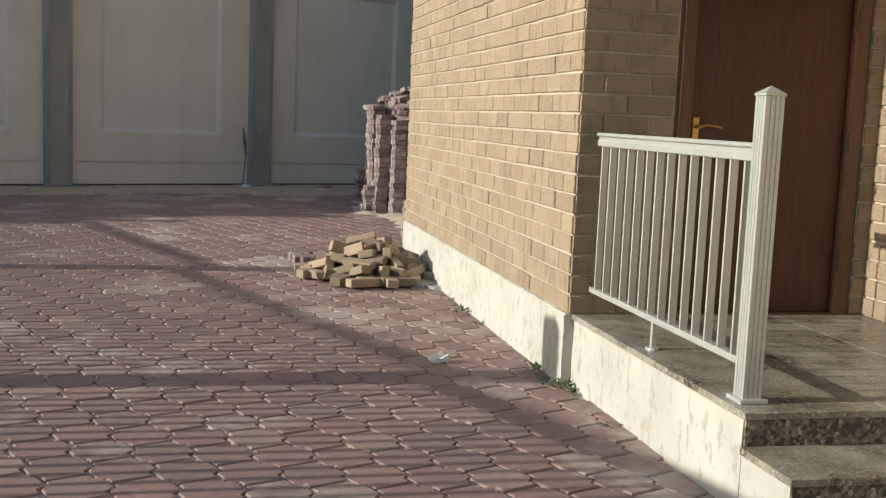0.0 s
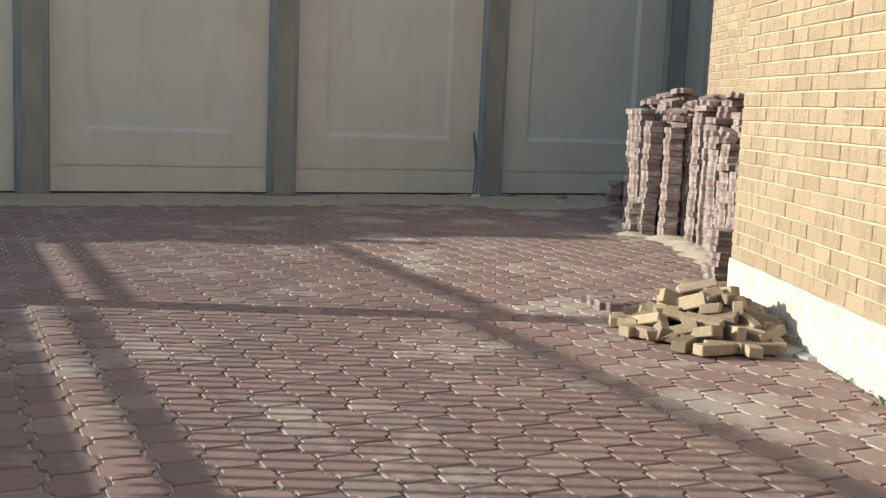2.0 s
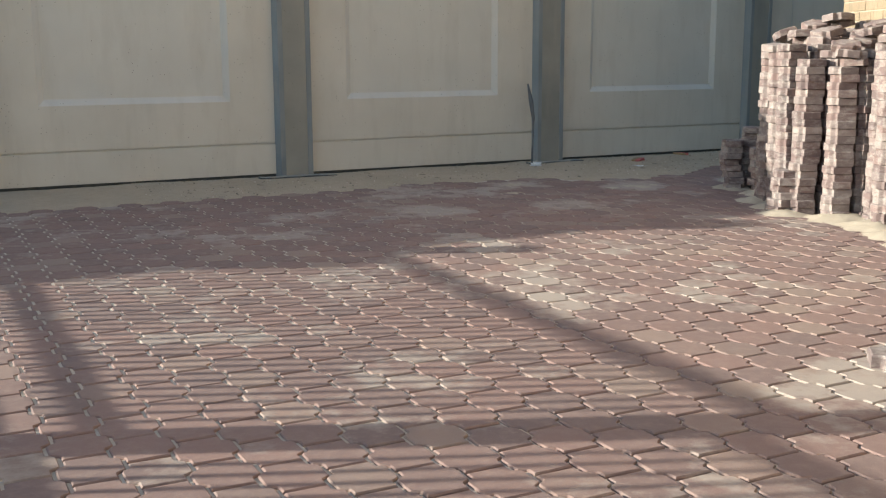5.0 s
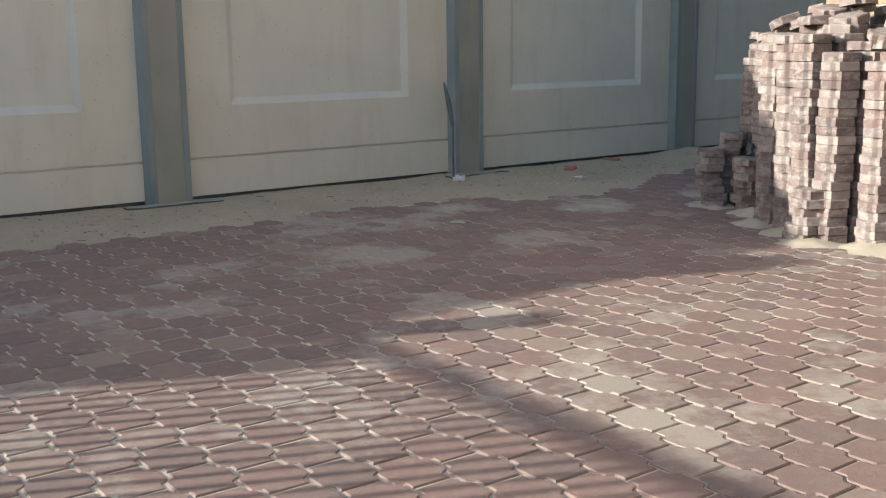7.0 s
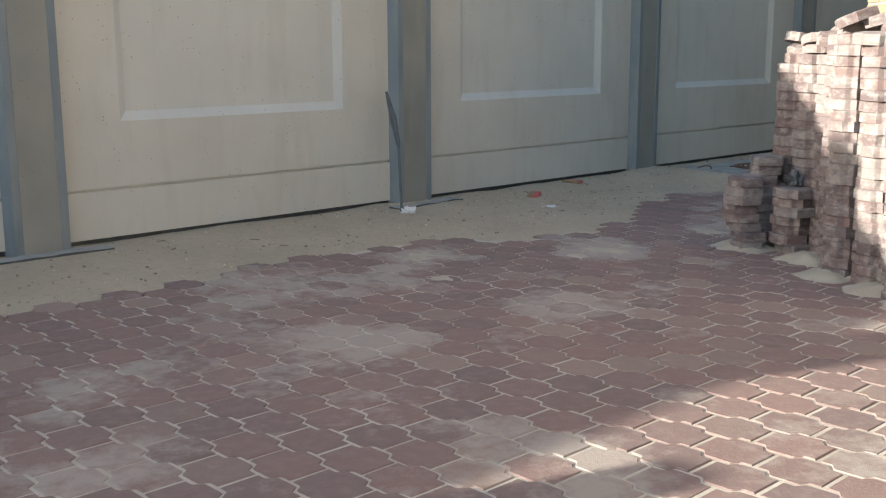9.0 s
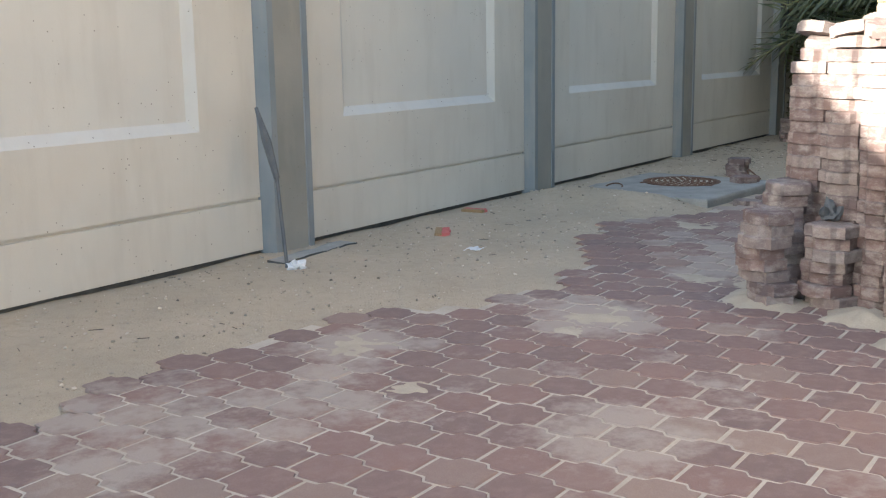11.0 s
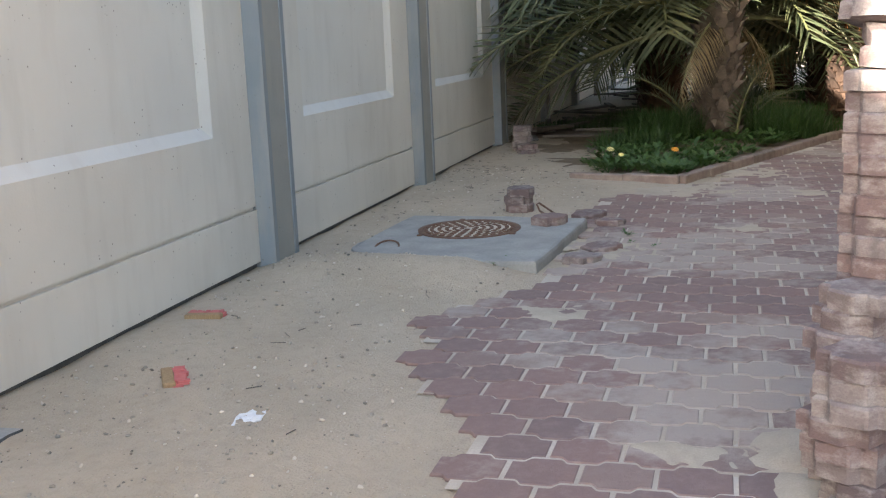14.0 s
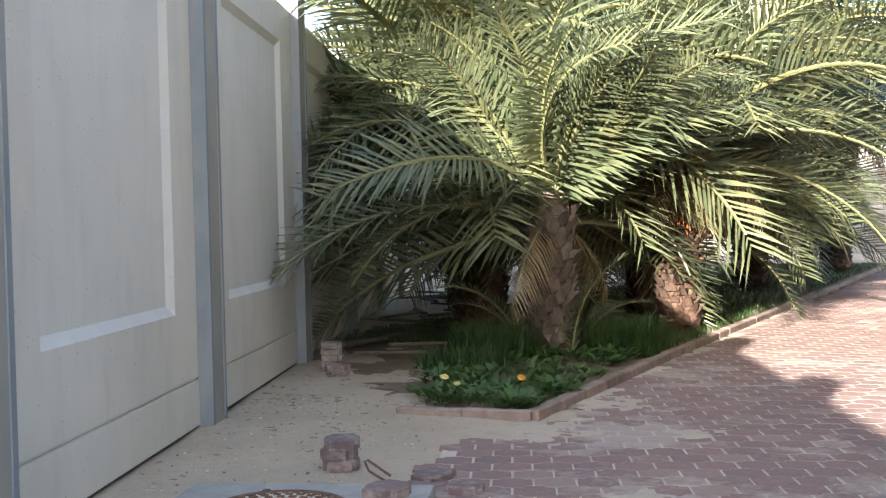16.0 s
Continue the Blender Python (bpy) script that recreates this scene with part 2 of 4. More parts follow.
M_GRASS = leaf_material("grass_blade", (0.035, 0.08, 0.018), (0.055, 0.105, 0.025), (0.045, 0.08, 0.024))
M_HERB = leaf_material("herb_leaf", (0.06, 0.125, 0.03), (0.09, 0.16, 0.045), (0.07, 0.12, 0.04))
M_FLOWER = plain("orange_petal", (0.80, 0.27, 0.02), (0.85, 0.38, 0.03), 30, 0.6, relief=0.05)
M_YELLOW = plain("yellow_petal", (0.75, 0.62, 0.20), (0.78, 0.66, 0.25), 30, 0.6, relief=0.05)
M_SOIL = plain("soil", (0.22, 0.165, 0.11), (0.15, 0.11, 0.07), 5, 0.95, relief=0.8, depth=0.02)
M_TISSUE = plain("tissue_paper", (0.80, 0.80, 0.80), (0.74, 0.74, 0.75), 20, 0.9, relief=0.2)
M_WOODRAW = wood_material("raw_wood", (0.36, 0.245, 0.13), (0.28, 0.18, 0.09), 0.7)
M_OLDWOOD = wood_material("weathered_wood", (0.16, 0.13, 0.105), (0.10, 0.085, 0.07), 0.85)
M_RED = plain("red_bristle", (0.52, 0.12, 0.11), (0.58, 0.18, 0.165), 30, 0.8)
M_TAR = plain("tar_paper", (0.055, 0.06, 0.062), (0.10, 0.105, 0.105), 10, 0.85)
M_WHITEWALL = plain("white_render", (0.43, 0.37, 0.33), (0.38, 0.33, 0.295), 2, 0.9)
M_ROD = plain("rod_grey", (0.12, 0.125, 0.13), (0.20, 0.20, 0.20), 12, 0.6, 0.3)
M_POLE = plain("dark_slate_cloth", (0.085, 0.095, 0.105), (0.12, 0.13, 0.14), 12, 0.8)
M_PILE = plain("yellow_brick", (0.31, 0.245, 0.165), (0.235, 0.18, 0.125), 12, 0.9, fine=90, relief=0.6, spread=0.4)
M_KERB = plain("kerb_block", (0.33, 0.26, 0.215), (0.22, 0.165, 0.14), 9, 0.88, fine=90, relief=0.5, spread=0.2)


# ---- builders ----
def part(name, bm, material, parent=None, label="", smooth=False):
    """Links a bmesh as one mesh object, under a thing where there is one."""
    me = bpy.data.meshes.new(name)
    bm.to_mesh(me)
    bm.free()
    for m in material if isinstance(material, (list, tuple)) else [material]:
        me.materials.append(m)
    if smooth:
        me.polygons.foreach_set("use_smooth", [True] * len(me.polygons))
    ob = new(name, me)
    ob.parent = parent
    return tagged(ob, label)


def share(name, me, parent, m):
    """One more object on a mesh that others use too."""
    ob = new(name, me)
    ob.parent = parent
    ob.matrix_basis = m
    return ob


def base(name, m, label, category, group="", kind=""):
    """A thing's Empty, at its base."""
    ob = new(name)
    ob.empty_display_size = 0.1
    ob.matrix_basis = m
    return tagged(ob, label, category, group, kind)


def box(bm, x0, x1, y0, y1, z0, z1, bevel=0.0, m=None, index=0):
    made = bmesh.ops.create_cube(bm, size=1)["verts"]
    for v in made:
        v.co = Vector((x0 + (v.co.x + 0.5) * (x1 - x0), y0 + (v.co.y + 0.5) * (y1 - y0), z0 + (v.co.z + 0.5) * (z1 - z0)))
    faces = {f for v in made for f in v.link_faces}
    for f in faces:
        f.material_index = index
    if m is not None:
        bmesh.ops.transform(bm, matrix=m, verts=made)
    if bevel:
        edges = list({e for v in made for e in v.link_edges})
        bmesh.ops.bevel(bm, geom=edges, offset=bevel, segments=1, affect="EDGES", profile=0.5)
    return bm


def prism(bm, outline, z0, z1, index=0, m=None):
    """An outline in x and y, counter-clockwise, drawn up from z0 to z1."""
    low = [bm.verts.new((x, y, z0)) for x, y in outline]
    top = [bm.verts.new((x, y, z1)) for x, y in outline]
    n = len(outline)
    faces = [bm.faces.new(low[::-1]), bm.faces.new(top)]
    faces += [bm.faces.new((low[i], low[(i + 1) % n], top[(i + 1) % n], top[i])) for i in range(n)]
    for f in faces:
        f.material_index = index
    if m is not None:
        bmesh.ops.transform(bm, matrix=m, verts=low + top)
    return faces


def tube(bm, points, radii, sides=8, index=0):
    """A round rod along points."""
    rings = []
    for i, p in enumerate(points):
        p = Vector(p)
        way = Vector(points[min(i + 1, len(points) - 1)]) - Vector(points[max(i - 1, 0)])
        q = way.to_track_quat("Z", "Y")
        r = radii[i] if isinstance(radii, (list, tuple)) else radii
        rings.append([bm.verts.new(p + q @ Vector((r * math.cos(2 * math.pi * k / sides), r * math.sin(2 * math.pi * k / sides), 0))) for k in range(sides)])
    for a, b in zip(rings, rings[1:]):
        for k in range(sides):
            bm.faces.new((a[k], a[(k + 1) % sides], b[(k + 1) % sides], b[k])).material_index = index
    bm.faces.new(rings[0][::-1]).material_index = index
    bm.faces.new(rings[-1]).material_index = index


def ready_mesh(bm, name, *materials):
    me = bpy.data.meshes.new(name)
    bm.to_mesh(me)
    bm.free()
    for m in materials:
        me.materials.append(m)
    return me


def joined(name, me, matrices, material, parent):
    """Many copies of one small mesh as one mesh of kind stuff."""
    vs = np.array([v.co[:] for v in me.vertices])
    polys = [list(p.vertices) for p in me.polygons]
    out, faces, n = [], [], len(vs)
    for i, m in enumerate(matrices):
        a = np.array(m)
        out.append(vs @ a[:3, :3].T + a[:3, 3])
        faces.extend([[k + i * n for k in p] for p in polys])
    mesh = bpy.data.meshes.new(name)
    mesh.from_pydata(np.concatenate(out).tolist(), [], faces)
    mesh.materials.append(material)
    ob = new(name, mesh)
    ob.parent = parent
    return tagged(ob, kind="stuff")


def jitter(a):
    return random.uniform(-a, a)


# The boundary wall's own axes: x along it, y away from the yard.
YARD = pose(0, 0, 0, 0, 0, 24.4)
HOUSE = pose(1.835, 5.73, 0, 0, 0, 1.9)       # origin at the brick corner by the porch
FACE, BAY = 19.3, 3.9                        # panel face; column spacing
COLUMNS = [1.34 + 3.83 * k for k in range(-8, 0)] + [1.34, 5.17, 9.02, 12.94, 16.9, 20.97] + [20.97 + BAY * k for k in range(1, 13)]
TOP = 4.3


# ---- ground ----
EDGE = [(-40, 17.6), (4.2, 17.65), (5.4, 17.63), (6.15, 17.8), (7.1, 17.72), (7.95, 17.6), (8.15, 17.15), (9.1, 17.05), (9.3, 17.3), (9.8, 17.1),
        (10.1, 17.5), (11.4, 17.85), (12.0, 17.55), (12.6, 17.3), (14.5, 17.2), (15.0, 17.5), (16.0, 17.2), (16.6, 16.6), (17.0, 16.2), (80, 16.2)]   # where the paving ends


def make_ground():
    bm = bmesh.new()
    box(bm, -400, 400, -400, 400, -1.0, -0.06)
    ob = part("ground", bm, M_SAND)
    tagged(ob, "pale sandy ground reaching to the horizon", "ground", kind="structure")


def sand_height(u, w):
    lim = np.interp(u, [a for a, _ in EDGE], [b for _, b in EDGE])
    if w < lim - 0.8:
        return -0.05
    z = -0.004 + 0.03 * min(1, max(0, (w - lim - 0.1) / 1.2))
    if w < lim:
        return z - 0.012
    z -= 0.03 * min(1, max(0, (w - 19.12) / 0.14)) * (0.6 + 0.8 * noise.noise(Vector((u * 1.1, 3, 9))))
    if w > lim:
        z += 0.105 * math.exp(-((u - 12.55) / 0.40) ** 2) * min(1, max(0, (w - 17.35) / 0.45)) * min(1, max(0, (19.3 - w) / 0.5))
    return z + 0.012 * noise.noise(Vector((u * 1.7, w * 1.7, 0))) + 0.006 * noise.noise(Vector((u * 6, w * 6, 3)))


def make_sand():
    """The unpaved strip along the foot of the wall, uneven."""
    bm = bmesh.new()
    us, ws = np.arange(-14, 34, 0.13), np.arange(15.6, 19.45, 0.1)
    grid = [[bm.verts.new((u, w, sand_height(u, w))) for w in ws] for u in us]
    for a, b in zip(grid, grid[1:]):
        for j in range(len(ws) - 1):
            bm.faces.new((a[j], b[j], b[j + 1], a[j + 1]))
    ob = part("sand_strip", bm, M_SAND, smooth=True)
    ob.matrix_basis = YARD
    tagged(ob, "uneven beige sand strip with pebbles along the concrete wall", "sand", kind="structure")


# drifts over the paving: x, y, reach
SPILLS = [(0.94, 18.27, 0.20), (0.58, 18.18, 0.10), (2.11, 18.71, 0.15), (-0.48, 18.6, 0.15), (-0.64, 17.77, 0.1), (3.57, 20.3, 0.18), (5.28, 20.95, 0.26), (8.2, 21.75, 0.42), (9.6, 21.8, 0.36), (8.5, 20.6, 0.2), (6.5, 20.4, 0.16)]


def make_spills():
    """Thin drifts of sand that lie over the pavers with ragged edges."""
    bm = bmesh.new()
    for x, y, r in SPILLS:
        n = 34
        grid = {}
        for i in range(n + 1):
            for j in range(n + 1):
                px, py = x + r * 2.0 * (2 * i / n - 1), y + r * 2.0 * (2 * j / n - 1)
                d = math.hypot(px - x, py - y) / r
                h = 0.8 - d + 1.1 * noise.noise(Vector((px * 5.5, py * 5.5, r))) + 0.7 * noise.noise(Vector((px * 16, py * 16, r)))
                grid[i, j] = bm.verts.new((px, py, min(0.007, 0.007 * h)))
        for i in range(n):
            for j in range(n):
                q = [grid[i, j], grid[i + 1, j], grid[i + 1, j + 1], grid[i, j + 1]]
                if max(v.co.z for v in q) > -0.003:
                    bm.faces.new(q)
    bmesh.ops.delete(bm, geom=[v for v in bm.verts if not v.link_faces], context="VERTS")
    ob = part("sand_spills", bm, M_SPILL, smooth=True)
    tagged(ob, "thin pale drifts of sand lying over the pavers", "sand", kind="stuff")


make_ground()
make_sand()
make_spills()


# ---- boundary wall ----
def column_mesh():
    """A precast column with splayed, painted sides and a bare front with a raised arris on each side."""
    bm = bmesh.new()
    h, d = TOP + 0.28, 0.11
    outline = [(-0.25, 0.2), (-0.25, 0.0), (-0.215, -d), (-0.155, -d), (-0.15, -d + 0.008), (0.15, -d + 0.008), (0.155, -d), (0.215, -d), (0.25, 0.0), (0.25, 0.2)]
    faces = prism(bm, outline, -0.05, h)
    faces[2 + 4].material_index = 1
    return ready_mesh(bm, "column", M_COLSIDE, M_COLFRONT)


def panel_mesh(bay, sill):
    """A precast panel with a plinth line and a sunk field with sloping borders. x from column to column."""
    bm = bmesh.new()
    x0, x1 = 0.252, bay - 0.252
    a0, a1, c0, c1 = 0.745, bay - 0.82, sill, 3.86
    s, deep = 0.075, 0.05

    def ring(xa, xb, za, zb, y):
        return [bm.verts.new(p) for p in ((xa, y, za), (xb, y, za), (xb, y, zb), (xa, y, zb))]

    def band(a, b, index):
        for i in range(4):
            bm.faces.new((a[i], a[(i + 1) % 4], b[(i + 1) % 4], b[i])).material_index = index
    back, front = ring(x0, x1, 0.448, TOP, 0.14), ring(x0, x1, 0.448, TOP, 0.0)
    lip, floor = ring(a0, a1, c0, c1, 0.0), ring(a0 + s, a1 - s, c0 + s, c1 - s, deep)
    bm.faces.new(back[::-1])
    band(back, front, 0), band(front, lip, 0), band(lip, floor, 2)
    bm.faces.new(floor).material_index = 1
    bmesh.ops.recalc_face_normals(bm, faces=bm.faces)
    box(bm, x0, x1, 0.022, 0.14, 0.424, 0.448)
    box(bm, x0, x1, -0.006, 0.14, 0.045, 0.424)
    return ready_mesh(bm, "panel", M_PANEL, M_FIELD, M_BEVEL)


def make_wall():
    wall = base("wall_north", YARD, "cream precast concrete boundary wall with blue-grey columns", "wall", kind="structure")
    cm = column_mesh()
    for k, (a, b) in enumerate(zip(COLUMNS, COLUMNS[1:])):
        sill = min(1.03, max(0.975, 0.975 + (a - 5) * 0.0045))
        share("column", cm, wall, pose(a, FACE, 0, 0, 0, jitter(0.4)))
        share("panel", panel_mesh(b - a, sill), wall, pose(a, FACE + jitter(0.006), 0))
    bm = bmesh.new()
    # near-black colour puts the shade of the gap under the panels into the footing
    box(bm, COLUMNS[0], COLUMNS[-1], FACE + 0.03, FACE + 0.13, -0.3, 0.044)
    part("footing", bm, M_TAR, wall, "footing under the panels, coloured dark for the shade in the gap")


make_wall()


# ---- house ----
COURSE, BRICK = 0.1135, 0.28


def brick_mesh(length, name="brick"):
    bm = bmesh.new()
    box(bm, -length / 2 + 0.005, length / 2 - 0.005, -0.016, 0.03, -COURSE / 2 + 0.006, COURSE / 2 - 0.006, 0.005)
    return ready_mesh(bm, name, M_BRICK)


FULL, HALF = brick_mesh(BRICK), brick_mesh(BRICK / 2)


def courses(parent, m, length, z0, z1, pieces, skip=None):
    """Brick courses on a face that runs along m's x, outward to -y. pieces: this many (lowest, nearest the start) are objects of their own."""
    spots, halves, ends = [], [], []
    rows = int(round((z1 - z0) / COURSE))
    for r in range(rows):
        z = z0 + (r + 0.5) * COURSE
        x = 0.0
        if r % 2:
            halves.append((BRICK / 4, z))
            x = BRICK / 2
        while x + BRICK <= length + 0.001:
            spots.append((x + BRICK / 2, z))
            x += BRICK
        if length - x > 0.05:
            ends.append(((length + x) / 2, z, (length - x) / (BRICK / 2)))
    keep = lambda p: skip is None or not skip(*p)
    place = lambda p: m @ pose(p[0] + jitter(0.003), jitter(0.003), p[1] + jitter(0.002), jitter(0.5), jitter(0.4), jitter(0.5))
    spots, halves = sorted(filter(keep, spots), key=lambda p: p[0] + 0.8 * p[1]), list(filter(keep, halves))
    for p in spots[:pieces]:
        share("brick", FULL, parent, place(p))
    if spots[pieces:]:
        joined("bricks", FULL, [place(p) for p in spots[pieces:]], M_BRICKS, parent)
    short = [place(p) for p in halves] + [place(p) @ Matrix.Diagonal((p[2], 1, 1, 1)) for p in ends if keep(p[:2])]
    if short:
        joined("bricks", HALF, short, M_BRICKS, parent)


PLINTH = 0.415
BAYY = 5.22             # length of the near brick wing


def rough_face(bm, x, y0, y1, top, depth):
    """Uneven plaster facing -x, with a worn top edge that goes back by depth."""
    ys = np.arange(y0, y1 + 0.03, 0.045)
    rows = []
    for y in np.minimum(ys, y1):
        wob = lambda z: 0.006 * noise.noise(Vector((y * 5, z * 5, x))) + 0.003 * noise.noise(Vector((y * 22, z * 22, x)))
        col = [bm.verts.new((x + wob(z), y, z)) for z in np.linspace(-0.1, top - 0.012, 10)]
        lip = top + 0.007 * noise.noise(Vector((y * 9, 4, x)))
        col.append(bm.verts.new((x + 0.012 + wob(top), y, lip)))
        col.append(bm.verts.new((x + depth, y, lip)))
        rows.append(col)
    for a, b in zip(rows, rows[1:]):
        for j in range(len(a) - 1):
            bm.faces.new((a[j], a[j + 1], b[j + 1], b[j]))
    bm.faces.new(rows[0][::-1])
    bm.faces.new(rows[-1])
    bmesh.ops.recalc_face_normals(bm, faces=bm.faces)


def make_house():
    """Local axes: y along the west face, x into the house. Height and depth out of view are made up to block skylight.
    """
    wing = base("wall_west", HOUSE, "tan brick house wall with cream plaster plinth", "wall", kind="structure")
    bm = bmesh.new()
    box(bm, -0.004, 0.56, -0.004, 0.3, PLINTH, 9.6)
    box(bm, -0.004, 24, 0.3, BAYY, PLINTH, 9.6)
    part("mortar_core", bm, M_MORTAR, wing)
    bm = bmesh.new()
    rough_face(bm, -0.03, 0.0, BAYY, PLINTH, 0.2)
    part("plinth", bm, M_PLASTER, wing, "flaking cream plaster plinth")
    courses(wing, pose(0, BAYY, 0, 0, 0, -90), BAYY + 0.013, PLINTH, 9.6, 240)
    courses(wing, pose(-0.011, 0, 0), 0.571, PLINTH, 9.6, 40)
    courses(wing, pose(0.56, 0, 0), 1.3, 2.72, 9.6, 0)
    # door wall behind the frame
    back = base("wall_door", HOUSE, "tan brick wall round the house door", "wall", kind="structure")
    bm = bmesh.new()
    box(bm, 0.56, 1.86, -0.004, 0.04, 2.72, 9.6)
    box(bm, 0.56, 1.9, 0.14, 0.29, PLINTH, 2.72)
    box(bm, 1.765, 1.9, -0.004, 0.14, PLINTH, 2.72)
    part("core", bm, M_MORTAR, back)
    # the longer part of the house, further back on both sides; its unseen bulk is added to dim the drive
    south = base("wall_porch", HOUSE, "tan brick house wall beside the porch", "wall", kind="structure")
    bm = bmesh.new()
    box(bm, 1.866, 24, -14, 0.296, -0.1, 9.59)
    part("core", bm, M_MORTAR, south)
    courses(south, pose(1.87, 0.0, 0, 0, 0, -90), 3.4, PLINTH, 9.6, 60)
    # unseen slab, added only to keep skylight out of the door alcove
    bm = bmesh.new()
    box(bm, 0.05, 1.86, -4.5, -0.018, 2.95, 3.2)
    part("added_canopy", bm, M_PLASTER, south, "unseen plain slab added over the porch to darken it")
    north = base("wall_north_wing", HOUSE, "sunlit tan brick wall of the rear house wing", "wall", kind="structure")
    bm = bmesh.new()
    box(bm, 1.896, 24, BAYY + 0.004, 12.59, -0.1, 9.59)
    part("core", bm, M_MORTAR, north)
    courses(north, pose(1.9, 12.6, 0, 0, 0, -90), 7.35, PLINTH, 9.6, 60)
    bm = bmesh.new()
    box(bm, 1.87, 1.92, BAYY, 12.6, -0.1, PLINTH)
    part("plinth", bm, M_PLASTER, north)


make_house()


# ---- porch ----
def make_porch():
    porch = base("porch", HOUSE, "raised porch with speckled granite top and cream plastered side", "porch", kind="structure")
    w, e, s = 0.03, 1.87, -2.0
    bm = bmesh.new()
    rough_face(bm, w, s, -0.002, PLINTH - 0.03, 0.3)
    rough_face(bm, w + 0.003, s - 0.36, s, PLINTH - 0.17, 0.3)
    rough_face(bm, w + 0.004, s - 0.72, s - 0.36, PLINTH - 0.31, 0.3)
    box(bm, w + 0.25, e, s, -0.01, -0.1, PLINTH - 0.034)
    box(bm, w + 0.25, e, s - 0.36, s, -0.1, PLINTH - 0.174)
    box(bm, w + 0.25, e, s - 0.72, s - 0.36, -0.1, PLINTH - 0.314)
    part("plastered_side", bm, M_PLASTER, porch, "flaking cream plaster")
    for i, (y0, y1) in enumerate(((s - 0.03, s + 0.68), (s + 0.683, s + 1.35), (s + 1.353, -0.002))):
        for j, (x0, x1) in enumerate(((w - 0.012, w + 0.62), (w + 0.623, w + 1.23), (w + 1.233, e))):
            bm = bmesh.new()
            box(bm, x0, x1, y0, y1, PLINTH - 0.03, PLINTH, 0.003)
            part("granite_slab", bm, M_GRANITE, porch)
    for k, z in ((0, PLINTH - 0.17), (1, PLINTH - 0.31)):
        bm = bmesh.new()
        box(bm, w - 0.014, e, s - 0.39 - k * 0.36, s - 0.012 - k * 0.36, z, z + 0.03, 0.003)
        part("granite_tread", bm, M_GRANITE, porch)
        bm = bmesh.new()
        box(bm, w + 0.006, e, s - 0.012 - k * 0.36, s + 0.01 - k * 0.36, z + 0.03, z + 0.14)
        part("granite_riser", bm, M_RISER, porch)


def make_railing():
    rail = base("porch_railing", HOUSE, "white aluminium railing with a fluted square end post", "railing")
    x, y0, y1, z = 0.115, -1.86, -0.06, PLINTH
    bm = bmesh.new()
    box(bm, x - 0.034, x + 0.034, y0 + 0.038, y1, z + 1.012, z + 1.032, 0.005)
    box(bm, x - 0.019, x + 0.019, y0 + 0.038, y1, z + 0.992, z + 1.012)
    box(bm, x - 0.026, x + 0.026, y0 + 0.038, y1, z + 0.958, z + 0.992, 0.004)
    part("handrail", bm, M_ALU, rail)
    bm = bmesh.new()
    box(bm, x - 0.02, x + 0.02, y0 + 0.038, y1 + 0.02, z + 0.135, z + 0.165, 0.003)
    part("bottom_rail", bm, M_ALU, rail)
    bm = bmesh.new()
    box(bm, -0.019, 0.019, -0.006, 0.006, 0, 0.793, 0.002)
    me = ready_mesh(bm, "baluster", M_ALU)
    n = 14
    for i in range(n):
        share("baluster", me, rail, pose(x, y0 + 0.13 + i * (y1 - y0 - 0.19) / (n - 1), z + 0.165))
    bm = bmesh.new()
    box(bm, x - 0.012, x + 0.012, -0.93, -0.906, z + 0.004, z + 0.135)
    tube(bm, [(x, -0.918, z), (x, -0.918, z + 0.012)], 0.035, 14)
    part("foot_post", bm, M_ALU, rail)
    bm = bmesh.new()
    h = 0.04
    side = [(-h, -h)]
    for k in range(1, 4):
        t = -h + 2 * h * k / 4
        side += [(t - 0.005, -h), (t - 0.003, -h + 0.004), (t + 0.003, -h + 0.004), (t + 0.005, -h)]
    outline = [(p.x, p.y) for q in range(4) for p in (Matrix.Rotation(q * math.pi / 2, 2) @ Vector(c) for c in side)]
    prism(bm, outline, 0.02, 1.215)
    post = part("post", bm, M_ALU, rail)
    post.matrix_basis = pose(x, y0, z)
    bm = bmesh.new()
    box(bm, -0.045, 0.045, -0.045, 0.045, 1.215, 1.226, 0.002)
    top = bmesh.ops.create_cone(bm, cap_ends=True, segments=4, radius1=0.062, radius2=0.0, depth=0.03)["verts"]
    bmesh.ops.transform(bm, matrix=pose(0, 0, 1.241, 0, 0, 45), verts=top)
    cap = part("cap", bm, M_ALU, rail)
    cap.matrix_basis = pose(x, y0, z)
    bm = bmesh.new()
    box(bm, -0.062, 0.062, -0.062, 0.062, 0, 0.02, 0.004)
    foot = part("base_plate", bm, M_ALU, rail)
    foot.matrix_basis = pose(x, y0, z)


